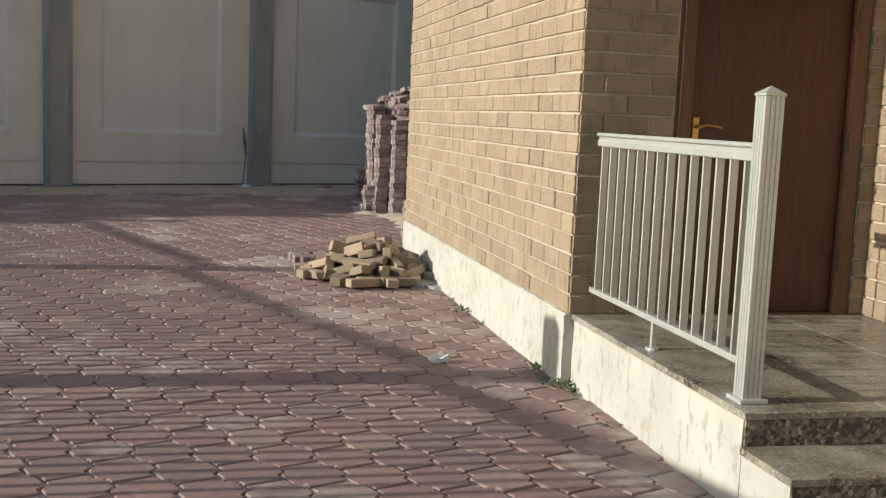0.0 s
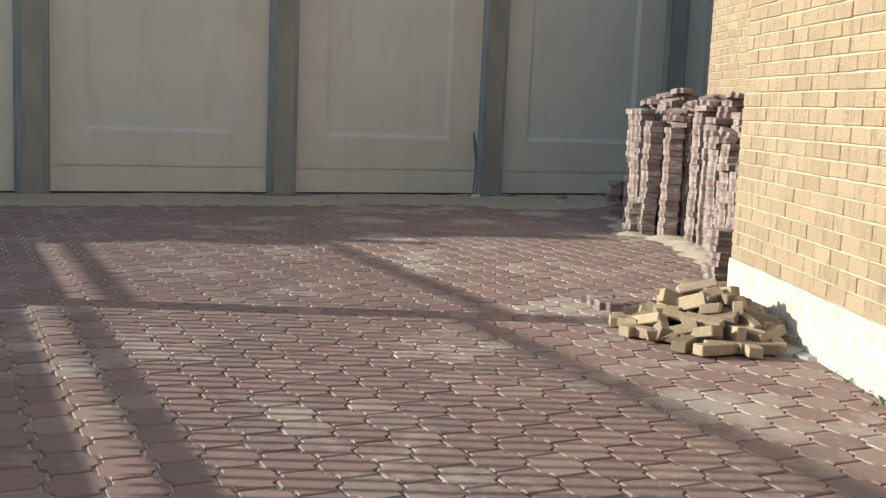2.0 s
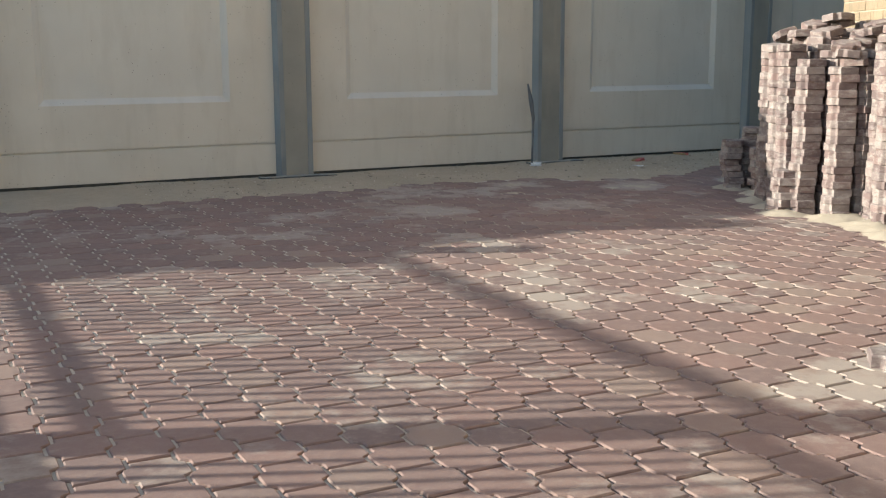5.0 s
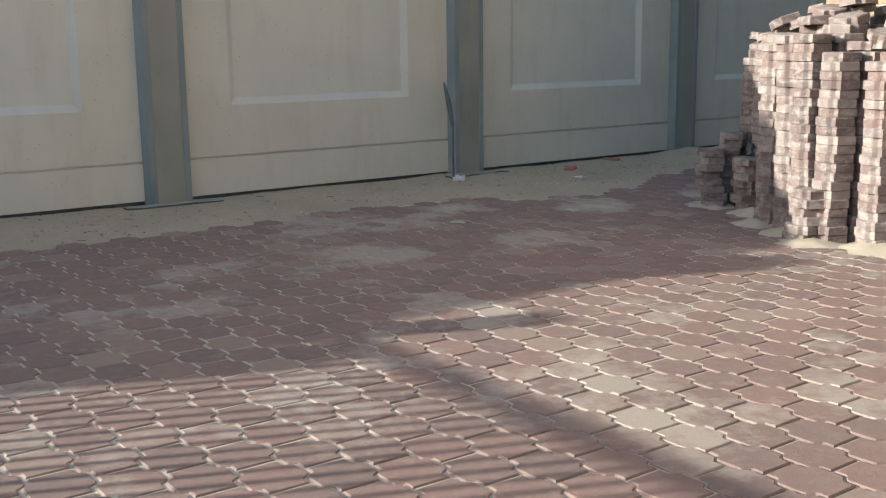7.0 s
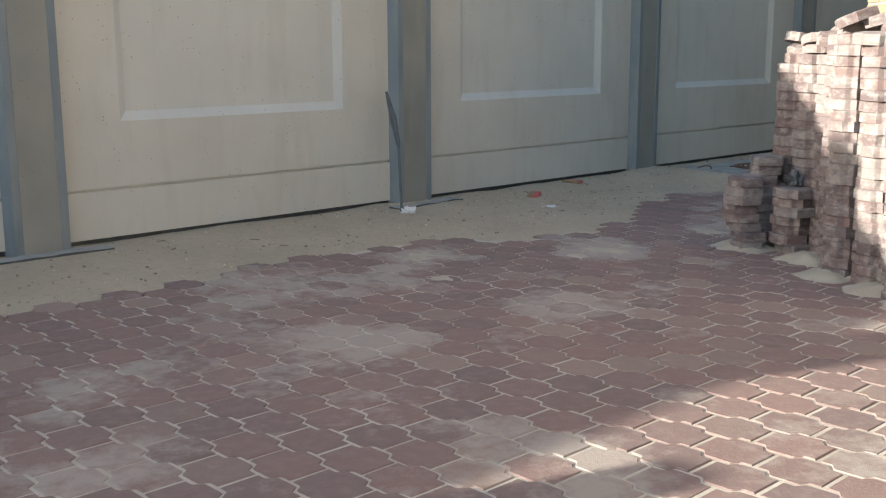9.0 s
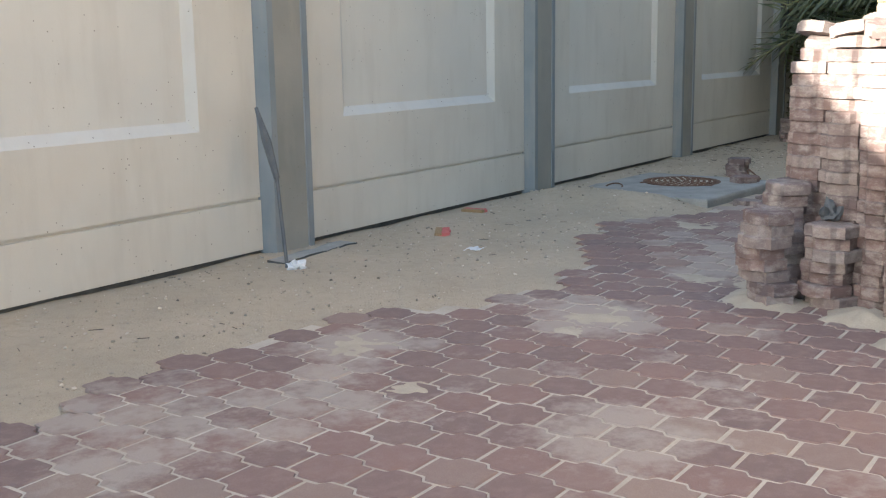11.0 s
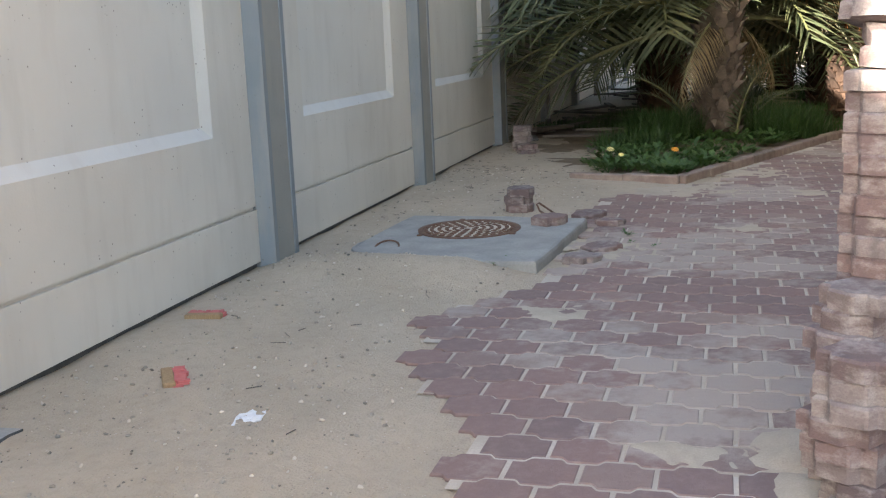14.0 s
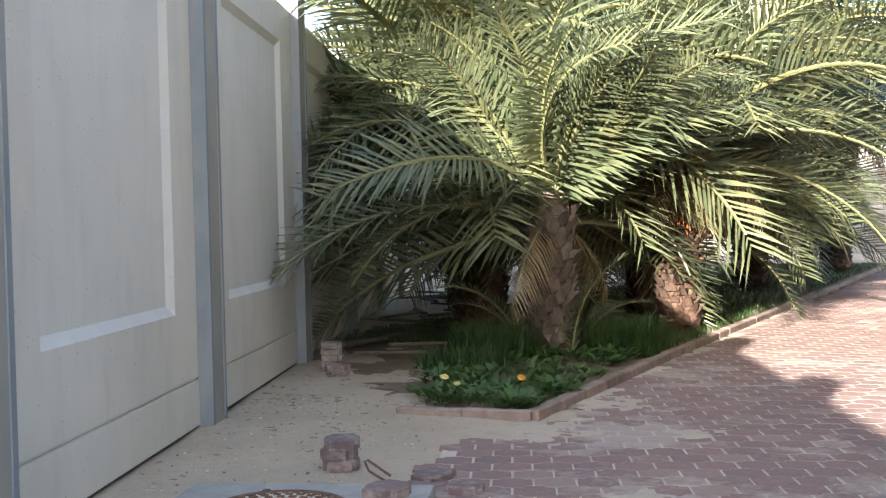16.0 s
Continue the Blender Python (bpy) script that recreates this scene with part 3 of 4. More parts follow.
def make_door():
    door = base("door_1", HOUSE @ pose(0.56, 0.0, PLINTH), "closed dark reddish-brown veneered wooden house door", "door", kind="structure")
    W, H = 1.30, 2.3
    bm = bmesh.new()
    for x0, x1, z0, z1 in ((0, 0.10, 0, H), (W - 0.2, W - 0.10, 0, H), (0.10, W - 0.2, H - 0.09, H)):
        box(bm, x0, x1, -0.005, 0.12, z0, z1, 0.004)
        box(bm, x0 + 0.02 * (x0 == 0), x1 - 0.02 * (x0 > 0.5), -0.02, -0.005, z0, z1, 0.004)
    part("door_frame", bm, M_FRAME, door)
    bm = bmesh.new()
    box(bm, 0.106, W - 0.206, 0.03, 0.075, 0.012, H - 0.095, 0.003)
    part("leaf", bm, M_DOOR, door)
    bm = bmesh.new()
    box(bm, 0.10, W - 0.2, -0.01, 0.1, 0, 0.01)
    part("threshold", bm, M_FRAME, door)
    bm = bmesh.new()
    box(bm, 0.128, 0.168, 0.022, 0.032, 0.93, 1.14, 0.002)
    tube(bm, [(0.148, 0.03, 1.085), (0.148, -0.03, 1.085)], 0.009)
    tube(bm, [(0.148, -0.03, 1.085), (0.19, -0.034, 1.098), (0.24, -0.034, 1.095), (0.285, -0.03, 1.083)], [0.009, 0.009, 0.008, 0.006])
    part("door_handle", bm, M_BRASS, door, "brass lever handle on a long plate")
    for z in (0.28, 0.98, 1.68):
        bm = bmesh.new()
        tube(bm, [(W - 0.2, -0.012, z), (W - 0.2, -0.012, z + 0.11)], 0.011)
        tube(bm, [(W - 0.2, -0.012, z - 0.012), (W - 0.2, -0.012, z + 0.122)], 0.006)
        part("hinge", bm, M_STEEL, door)
    pier = base("wall_reveal", HOUSE, "tan brick pier beside the door frame", "wall", kind="structure")
    courses(pier, pose(1.765, 0.0, 0), 0.105, PLINTH, 2.72, 0)


make_porch()
make_railing()
make_door()


# ---- iron fence on a low wall, west of the yard ----
def make_fence():
    fence = base("fence", YARD, "grey steel picket fence on a low plastered wall", "fence", kind="structure")
    U = -2.0
    posts = [19.0, 16.35, 11.8, 7.24, 2.68, -1.88, -6.44]
    bm = bmesh.new()
    box(bm, -0.015, 0.015, -0.015, 0.015, 0, 1.0)
    bar = ready_mesh(bm, "picket", M_ROD)
    for i, (a, b) in enumerate(zip(posts, posts[1:])):
        lift = 0.12 if a > 12 else 0.0 if a > 8 else -0.06
        bm = bmesh.new()
        box(bm, U - 0.1, U + 0.1, b, a, -0.1, 0.82 + lift)
        part("low_wall", bm, M_PLASTER, fence)
        for z, t in ((0.94, 0.06), (1.82, 0.07)):
            bm = bmesh.new()
            box(bm, U - 0.025, U + 0.025, b, a, z + lift, z + t + lift)
            part("rail", bm, M_ROD, fence)
        n = int((a - b - 0.2) / 0.125)
        for k in range(n):
            share("picket", bar, fence, pose(U, b + 0.15 + k * 0.125, 0.9 + lift))
        bm = bmesh.new()
        box(bm, U - 0.1, U + 0.1, b - 0.12, b + 0.12, -0.1, 2.35, 0.01)
        part("post", bm, M_ROD, fence)
    bm = bmesh.new()
    box(bm, -12, 12, -12.2, -12, -0.1, 2.4)
    back = part("wall_south", bm, M_WHITEWALL)
    tagged(back, "plain pale rendered wall closing the yard", "wall", kind="structure")


make_fence()


# ---- stacked pavers ----
LONG, WIDE, THICK = 0.2773, 0.2225, 0.07      # a paver along and across its rows, and its height


def paver_outline(gap=0.0075):
    """Straight ends; both sides bulge in the middle and draw in toward the ends, where the next row bulges."""
    a = 0.019
    side = []
    for f, o in ((-0.5, -1), (-0.32, -1), (-0.285, -0.8), (-0.215, 0.8), (-0.18, 1), (0.18, 1), (0.215, 0.8), (0.285, -0.8), (0.32, -1), (0.5, -1)):
        y = min(max(f * LONG, -LONG / 2 + gap), LONG / 2 - gap)
        side.append((WIDE / 2 - gap + o * a, y))
    return side + [(-x, -y) for x, y in side]


def paver_mesh(name, material, top=0.0, thick=THICK, bevel=0.006, closed=True):
    bm = bmesh.new()
    out = paver_outline()
    inner = [(x - bevel * (1 if x > 0 else -1), y - bevel * (1 if y > 0 else -1) * (abs(y) > LONG / 2 - 0.02)) for x, y in out]
    rings = [[bm.verts.new((x, y, top)) for x, y in inner], [bm.verts.new((x, y, top - bevel)) for x, y in out]]
    rings.append([bm.verts.new((x, y, top - thick)) for x, y in out])
    bm.faces.new(rings[0])
    n = len(out)
    for a, b in zip(rings, rings[1:]):
        for i in range(n):
            bm.faces.new((b[i], b[(i + 1) % n], a[(i + 1) % n], a[i]))
    if closed:
        bm.faces.new(rings[-1][::-1])
    bmesh.ops.recalc_face_normals(bm, faces=bm.faces)
    return ready_mesh(bm, name, material)


STACKED = paver_mesh("paver", M_STACK, THICK, THICK, 0.009)


def make_stack(x, y, layers, turn=0.0, lean=0.0, z0=0.0, loose=0.012):
    heap = base("paver_stack", pose(x, y, z0, 0, 0, turn), "tall column of dusty red-brown concrete pavers" if layers > 12 else "low stack of dusty red-brown concrete pavers", "paver stack", "stacked pavers")
    for k in range(layers):
        share("paver", STACKED, heap, pose(jitter(loose) + lean * k * THICK, jitter(loose), k * (THICK + 0.001), 0, 0, jitter(3.5 if loose < 0.03 else 13) + (180 if random.random() < 0.4 else 0)))
    return heap


def make_stacks():
    tops = []
    # the front of the heap for each row from north to south: y, x of the first column, columns, layers
    rows = [(18.13, 2.46, 4, 21), (17.84, 2.45, 4, 21), (17.54, 2.40, 5, 22), (17.22, 2.24, 5, 23), (16.90, 2.00, 6, 23), (16.60, 1.99, 6, 23), (16.31, 1.98, 6, 22), (16.02, 2.02, 6, 22),
            (15.73, 2.25, 5, 21), (15.42, 2.50, 4, 23), (15.12, 2.47, 4, 22), (14.83, 2.50, 4, 21), (14.53, 2.49, 4, 19), (14.23, 2.52, 4, 17), (13.94, 2.48, 4, 15), (13.66, 2.53, 3, 14)]
    for j, (y, x0, count, layers) in enumerate(rows):
        for i in range(count):
            x = x0 + 0.262 * i
            if x > 3.5:
                continue
            n = layers + random.choice((-1, 0, 0, 1)) + (0 if i == 0 else random.choice((0, 1)) if j < 12 else 2 * i)
            tops.append((x, y, make_stack(x + jitter(0.025), y + jitter(0.012), n, jitter(7) + (90 if random.random() < 0.12 else 0), jitter(0.025), 0.0, 0.014)))
    for x, y, n, turn in ((1.86, 16.1, 6, 4), (1.96, 18.03, 8, -12), (2.22, 17.76, 7, 8), (2.19, 18.12, 10, -20), (1.97, 12.44, 7, 10), (2.24, 12.46, 5, -8), (2.26, 12.78, 6, 30), (2.55, 13.36, 7, -15)):
        make_stack(x, y, n, turn, 0, -0.005, 0.034)
    # odd ones lying on top
    for k, (x, y, heap) in enumerate(tops):
        z = len(heap.children) * (THICK + 0.001)
        for q in range(random.choice((0, 1, 1, 2, 2, 3)) if x > 2.1 else random.choice((0, 0, 1))):
            tilt = 5 if q == 0 else 16
            ob = share("paver", STACKED, None, pose(x + jitter(0.08), y + jitter(0.08), z + 0.004 + 0.074 * q, jitter(tilt), jitter(tilt), random.uniform(0, 360)))
            tagged(ob, "single dusty red-brown paver lying loose on a stack", "paver", "loose pavers")
    for x, y, r, h in ((1.82, 16.0, 0.25, 0.05), (1.9, 16.4, 0.22, 0.06), (1.9, 16.9, 0.22, 0.06), (2.1, 17.4, 0.22, 0.07), (1.98, 18.05, 0.27, 0.05), (2.4, 18.25, 0.3, 0.05),
                       (2.25, 15.6, 0.38, 0.06), (2.36, 15.1, 0.36, 0.06), (2.36, 14.6, 0.36, 0.06), (2.34, 14.1, 0.36, 0.06), (2.4, 13.5, 0.4, 0.05)):
        sand_mound(x, y, r, h)


def sand_mound(x, y, r, h):
    bm = bmesh.new()
    rings = []
    for q in range(9):
        f = q / 8
        ring = []
        for k in range(28):
            a = k * math.pi / 14
            reach = r * 1.15 * f * (1 + 0.45 * noise.noise(Vector((math.cos(a) * 1.6, math.sin(a) * 1.6, x * 9 + y))))
            px, py = x + reach * math.cos(a), y + reach * math.sin(a)
            ring.append(bm.verts.new((px, py, h * (1 - f * f) ** 1.5 - 0.007 + (0.014 * noise.noise(Vector((px * 12, py * 12, 0))) + 0.008 * noise.noise(Vector((px * 31, py * 31, 2)))) * (1 - f ** 4))))
        rings.append(ring)
    for a, b in zip(rings, rings[1:]):
        for k in range(28):
            bm.faces.new((a[k], b[k], b[(k + 1) % 28], a[(k + 1) % 28]))
    bmesh.ops.remove_doubles(bm, verts=rings[0], dist=0.0001)
    ob = part("sand_mound", bm, M_SPILL, smooth=True)
    tagged(ob, "spilled sand heaped at the foot of the paver stacks", "sand", "sand mounds", "stuff")


make_stacks()


# ---- pile of yellow bricks ----
def make_pile():
    bm = bmesh.new()
    box(bm, -0.14, 0.14, -0.05, 0.05, -0.036, 0.036, 0.006)
    whole = ready_mesh(bm, "brick", M_PILE)
    bm = bmesh.new()
    box(bm, -0.075, 0.075, -0.05, 0.05, -0.036, 0.036, 0.007)
    for v in bm.verts:
        if v.co.x > 0.05:
            v.co.x += 0.03 * noise.noise(v.co * 30)
    broken = ready_mesh(bm, "broken_brick", M_PILE)
    cx, cy = 1.14, 9.72
    spots = []
    for layer, (count, rx, ry) in enumerate(((34, 0.66, 0.72), (26, 0.52, 0.55), (18, 0.40, 0.40), (10, 0.28, 0.26), (5, 0.15, 0.15))):
        for k in range(count):
            a = 2 * math.pi * (k + random.random() * 0.7) / count
            f = math.sqrt(random.uniform(0.25, 1.0))
            spots.append((cx + rx * f * math.cos(a), cy + ry * f * math.sin(a), layer))
    for x, y, layer in spots:
        flat = layer == 0
        m = pose(x, y, 0.04 + 0.07 * layer + (0.012 if flat else jitter(0.015)), jitter(4 if flat else 26) + (random.choice((0, 0, 90)) if not flat else 0), jitter(2 if flat else 20), random.uniform(0, 360))
        half = random.random() < 0.16
        ob = share("broken_brick" if half else "brick", broken if half else whole, None, m)
        tagged(ob, "broken tan brick in a loose heap on the paving" if half else "tan brick tumbled in a heap on the paving", "brick", "heap of bricks")
    bm = bmesh.new()
    for k in range(3):
        pts = [(1.55 + 0.17 * k + 0.16 * math.cos(a) * (1 + 0.3 * noise.noise(Vector((a, k, 1)))), 9.35 - 0.12 * k + 0.24 * math.sin(a) * (1 + 0.3 * noise.noise(Vector((a, k, 5))))) for a in np.linspace(0, 2 * math.pi, 12, endpoint=False)]
        prism(bm, pts, -0.005, 0.028 - 0.006 * k)
    tagged(part("mortar_spill", bm, M_SLAB), "flat grey lump of hardened mortar beside the brick heap", "mortar")
    for x, y, turn in ((0.55, 10.9, 8), (0.62, 10.62, 31)):
        ob = share("paver", STACKED, None, pose(x, y, -0.003, 0, 0, turn + 65))
        tagged(ob, "grey-red paver lying loose on the paving", "paver", "loose pavers")


make_pile()


# ---- drain slab and what lies round it ----
def make_slab():
    slab = base("drain_slab", YARD @ pose(13.58, 17.97, -0.066, 0, 0, -1.5), "rough grey concrete slab with a round iron manhole cover", "drain slab")
    pts = []
    corners = [(-0.90, -0.72), (0.86, -0.80), (0.92, 0.74), (-0.50, 0.78), (-0.78, 0.55)]
    for (xa, ya), (xb, yb) in zip(corners, corners[1:] + corners[:1]):
        for k in range(9):
            f = k / 9
            pts.append((xa + (xb - xa) * f + 0.018 * noise.noise(Vector((xa * 7, k, 1))), ya + (yb - ya) * f + 0.018 * noise.noise(Vector((ya * 7, k, 4)))))
    bm = bmesh.new()
    n = len(pts)
    rings = []
    for z, s in ((-0.05, 1.01), (0.115 , 1.0), (0.135, 0.99), (0.14, 0.97)):
        rings.append([bm.verts.new((x * s, y * s, z + (0.01 * noise.noise(Vector((x * 4, y * 4, z))) if z > 0 else 0))) for x, y in pts])
    for a, b in zip(rings, rings[1:]):
        for i in range(n):
            bm.faces.new((a[i], a[(i + 1) % n], b[(i + 1) % n], b[i]))
    bm.faces.new(rings[-1])
    part("body", bm, M_SLAB, slab)
    cx, cy, r = 0.28, 0.06, 0.41
    bm = bmesh.new()
    ring = [(r, 0.0), (r, 0.020), (r - 0.035, 0.020), (r - 0.04, 0.014), (r - 0.05, 0.014)]
    loops = [[bm.verts.new((cx + a * math.cos(q * math.pi / 24), cy + a * math.sin(q * math.pi / 24), 0.128 + z)) for q in range(48)] for a, z in ring]
    for a, b in zip(loops, loops[1:]):
        for q in range(48):
            bm.faces.new((a[q], a[(q + 1) % 48], b[(q + 1) % 48], b[q]))
    bm.faces.new(loops[-1])
    for q in (0.4, 2.3, 4.3):
        box(bm, cx + (r + 0.02) * math.cos(q) - 0.03, cx + (r + 0.02) * math.cos(q) + 0.03, cy + (r + 0.02) * math.sin(q) - 0.02, cy + (r + 0.02) * math.sin(q) + 0.02, 0.13, 0.148)
    cover = part("manhole_cover", bm, M_RUST, slab, "rusty iron cover with raised studs full of sand")
    bm = bmesh.new()
    box(bm, -0.5, 0.5, -0.5, 0.5, 0, 1)
    stud = ready_mesh(bm, "stud", M_RUST)
    for k, rad in enumerate((0.06, 0.12, 0.18, 0.24, 0.30, 0.345)):
        count = 6 + 5 * k
        for q in range(count):
            a = 2 * math.pi * (q + 0.5 * (k % 2)) / count
            ob = share("stud", stud, cover, pose(cx + rad * math.cos(a), cy + rad * math.sin(a), 0.140, 0, 0, math.degrees(a)))
            ob.scale = (0.03, 2 * math.pi * rad / count * 0.62, 0.013)
    bm = bmesh.new()
    vs = [bm.verts.new((cx + 0.355 * math.cos(q * math.pi / 24), cy + 0.355 * math.sin(q * math.pi / 24), 0.146)) for q in range(48)]
    bm.faces.new(vs)
    part("sand_fill", bm, M_BEVELSAND, cover, "pale sand between the studs")
    for x, y, turn in ((-0.45, 0.5, 95),):
        bm = bmesh.new()
        tube(bm, [(0.09 * math.cos(a), 0.0, 0.10 * math.sin(a)) for a in np.linspace(0, math.pi, 10)], 0.008, 6)
        hook = part("lifting_loop", bm, M_RUST, slab)
        hook.matrix_basis = pose(x, y, 0.135, 72, 0, turn)


M_BEVELSAND = plain("pale_sand", (0.60, 0.54, 0.45), (0.52, 0.46, 0.37), 14, 0.95)
make_slab()


def loose_pavers():
    for u, w, z, turn, rx in ((15.16, 17.86, 0.005, 92, 0), (15.19, 17.88, 0.075, 84, 0), (15.2, 17.86, 0.145, 97, 0), (14.12, 17.42, 0.074, 60, 0),
                              (13.1, 17.02, -0.03, 65, 3), (13.5, 16.93, -0.035, 40, -4), (14.55, 16.98, -0.03, 85, 5), (14.9, 17.2, -0.03, 50, -3),
                              (20.0, 18.75, 0.01, 80, 0), (20.02, 18.77, 0.08, 95, 0), (20.0, 18.74, 0.15, 86, 0), (20.03, 18.76, 0.22, 100, 0), (19.98, 18.74, 0.29, 88, 0), (19.6, 18.6, 0.01, 30, 0), (19.62, 18.62, 0.08, 20, 0)):
        ob = share("paver", STACKED, None, YARD @ pose(u, w, z, rx, 0, turn))
        tagged(ob, "single dusty red-brown paver lying on sand or concrete", "paver", "loose pavers")
    bm = bmesh.new()
    tube(bm, [(0, 0, 0), (0.16, 0.05, 0.05), (0.2, 0.06, 0.11), (0.17, 0.05, 0.12), (0.02, -0.04, 0.03)], 0.009, 6)
    bar = part("bent_rebar", bm, M_RUST)
    bar.matrix_basis = YARD @ pose(14.78, 17.5, 0.0, 0, 0, 35)
    tagged(bar, "bent rusty reinforcing bar lying beside the slab", "steel bar")


def make_brush(u, w, turn, tip):
    brush = base("scrub_brush", YARD @ pose(u, w, 0.0, 0, tip, turn), "raw wooden brush block with red bristles lying on sand", "brush", "discarded brushes")
    bm = bmesh.new()
    box(bm, -0.11, 0.11, -0.03, 0.03, 0.005, 0.05, 0.006)
    part("block", bm, M_WOODRAW, brush, "raw wooden block")
    bm = bmesh.new()
    for i in range(9):
        for j in range(4):
            x, y = -0.095 + i * 0.024, 0.025 + j * 0.0
            box(bm, x - 0.011, x + 0.011, 0.03, 0.085 + jitter(0.01), 0.010 + j * 0.010, 0.020 + j * 0.010, 0, Matrix.Rotation(jitter(0.15), 4, "Z"))
    part("bristles", bm, M_RED, brush, "red plastic bristles")


def crumple(name, m, size, label, seed, material=None):
    bm = bmesh.new()
    bmesh.ops.create_icosphere(bm, subdivisions=3, radius=1)
    for v in bm.verts:
        k = 1 + 0.75 * noise.noise(v.co * 2.1 + Vector((seed, 0, 0))) + 0.3 * noise.noise(v.co * 6 + Vector((seed, 3, 0)))
        v.co = Vector((v.co.x * size[0] * k, v.co.y * size[1] * k, max(0, v.co.z + 0.45) * size[2] * k))
    ob = part(name, bm, material or M_TISSUE)
    ob.matrix_basis = m
    tagged(ob, label, "litter", "litter")


def make_rod():
    bm = bmesh.new()
    top = Vector((8.60, 19.14, 1.13))
    foot = Vector((8.43, 18.74, 0.02))
    mid = top.lerp(foot, 0.45) + Vector((0.05, -0.02, 0))
    tube(bm, [foot, foot.lerp(mid, 0.5), mid], 0.013, 8)
    tube(bm, [mid, mid.lerp(top, 0.5) + Vector((0.008, 0.0, 0)), top], [0.022, 0.034, 0.012], 8)
    rod = part("umbrella_pole", bm, M_POLE)
    rod.matrix_basis = YARD
    tagged(rod, "thin grey pole with a furled dark sleeve leaning on a column", "pole")


def tar_sheet(u, w, length, turn):
    bm = bmesh.new()
    pts = [(length * (k / 12 - 0.5), -0.075 + 0.02 * noise.noise(Vector((k * 1.3, u, 0)))) for k in range(13)]
    pts += [(length * (0.5 - k / 12), 0.075 + 0.02 * noise.noise(Vector((k * 1.7, u, 5)))) for k in range(13)]
    prism(bm, pts, 0.0, 0.035)
    for v in bm.verts:
        v.co.z += 0.012 * noise.noise(Vector((v.co.x * 5, v.co.y * 5, u)))
    bm.normal_update()
    for f in bm.faces:
        f.material_index = 1 if f.normal.z > 0.5 else 0
    ob = part("tar_sheet", bm, [M_TAR, M_SLAB])
    ob.matrix_basis = YARD @ pose(u, w, 0.005, 0, 0, turn)
    tagged(ob, "torn strip of dark roofing felt at a column's foot", "roofing felt", "roofing felt")


loose_pavers()
make_brush(10.13, 18.62, -148, 4)
make_brush(11.23, 19.0, -82, 0)
crumple("tissue", pose(1.2, 6.3, 0.0, 0, 0, 20), (0.06, 0.03, 0.035), "crumpled white tissue on the pavers", 1)
crumple("tissue", YARD @ pose(8.47, 18.68, 0.005, 0, 0, 30), (0.085, 0.06, 0.04), "crumpled white tissue on sand by the pole", 2)
crumple("paper_scrap", YARD @ pose(9.72, 18.0, 0.0, 0, 0, 5), (0.10, 0.06, 0.015), "flat white scrap of paper on sand", 3)
make_rod()
crumple("plastic_bag", pose(2.30, 17.84, 0.497, 0, 0, 40), (0.09, 0.06, 0.07), "crumpled dark plastic bag tucked between paver stacks", 5, M_POLE)
tar_sheet(8.95, 18.95, 0.9, 4)
tar_sheet(5.1, 18.98, 1.0, -2)
tar_sheet(21.6, 18.9, 0.8, 12)


def litter():
    """Twigs and pebbles on the sand."""
    bm = bmesh.new()
    bmesh.ops.create_icosphere(bm, subdivisions=1, radius=1)
    for v in bm.verts:
        v.co *= 1 + 0.5 * noise.noise(v.co * 1.7)
    stone = ready_mesh(bm, "pebble")
    spots = []
    for k in range(2600):
        u, w = random.uniform(3, 18), random.uniform(17.3, 19.2)
        s = random.choice((0.003, 0.004, 0.005, 0.007, 0.010))
        spots.append(pose(u, w, sand_height(u, w) + 0.35 * s, jitter(90), 0, jitter(90)) @ Matrix.Diagonal((1.4 * s, s, 0.7 * s, 1)))
    ob = joined("pebbles", stone, spots, plain("pebble", (0.50, 0.44, 0.36), (0.33, 0.28, 0.22), 9, 0.9, spread=0.6, islands=True), None)
    ob.matrix_basis = YARD
    tagged(ob, "pebbles and crumbs scattered on the sand strip", "pebbles", kind="stuff")
    bm = bmesh.new()
    for k in range(200):
        u = random.uniform(3, 24) if k < 60 else random.gauss(18.0, 1.3)
        w = random.uniform(17.7, 19.25)
        a = random.uniform(0, 3.14)
        n = random.uniform(0.03, 0.09)
        z = sand_height(u, w) + 0.004
        tube(bm, [(u, w, z), (u + n * math.cos(a), w + n * math.sin(a), z + 0.004)], 0.0025, 4)
    ob = part("twigs", bm, M_OLDWOOD)
    ob.matrix_basis = YARD
    tagged(ob, "dry twigs and stalks scattered on the sand strip", "twigs", kind="stuff")


litter()


# ---- weeds ----
def leafy(bm, count, size, spread, lift=0.5):
    """A rosette of small pointed leaves round the origin."""
    for k in range(count):
        a = random.uniform(0, 2 * math.pi)
        n = size * random.uniform(0.6, 1.2)
        r = spread * math.sqrt(random.random())
        p = Vector((r * math.cos(a), r * math.sin(a), random.uniform(0.0, 0.35) * size * lift))
        b = a + jitter(0.9)
        d = Vector((math.cos(b), math.sin(b), random.uniform(0.2, 1.2) * lift)).normalized()
        s = d.cross(Vector((0, 0, 1))).normalized() * n * 0.17
        up = Vector((0, 0, n * 0.05))
        v = [bm.verts.new(q) for q in (p, p + d * n * 0.45 + s + up, p + d * n - Vector((0, 0, n * 0.18)), p + d * n * 0.45 - s + up, p + d * n * 0.5)]
        bm.faces.new((v[0], v[1], v[4])), bm.faces.new((v[1], v[2], v[4])), bm.faces.new((v[2], v[3], v[4])), bm.faces.new((v[3], v[0], v[4]))


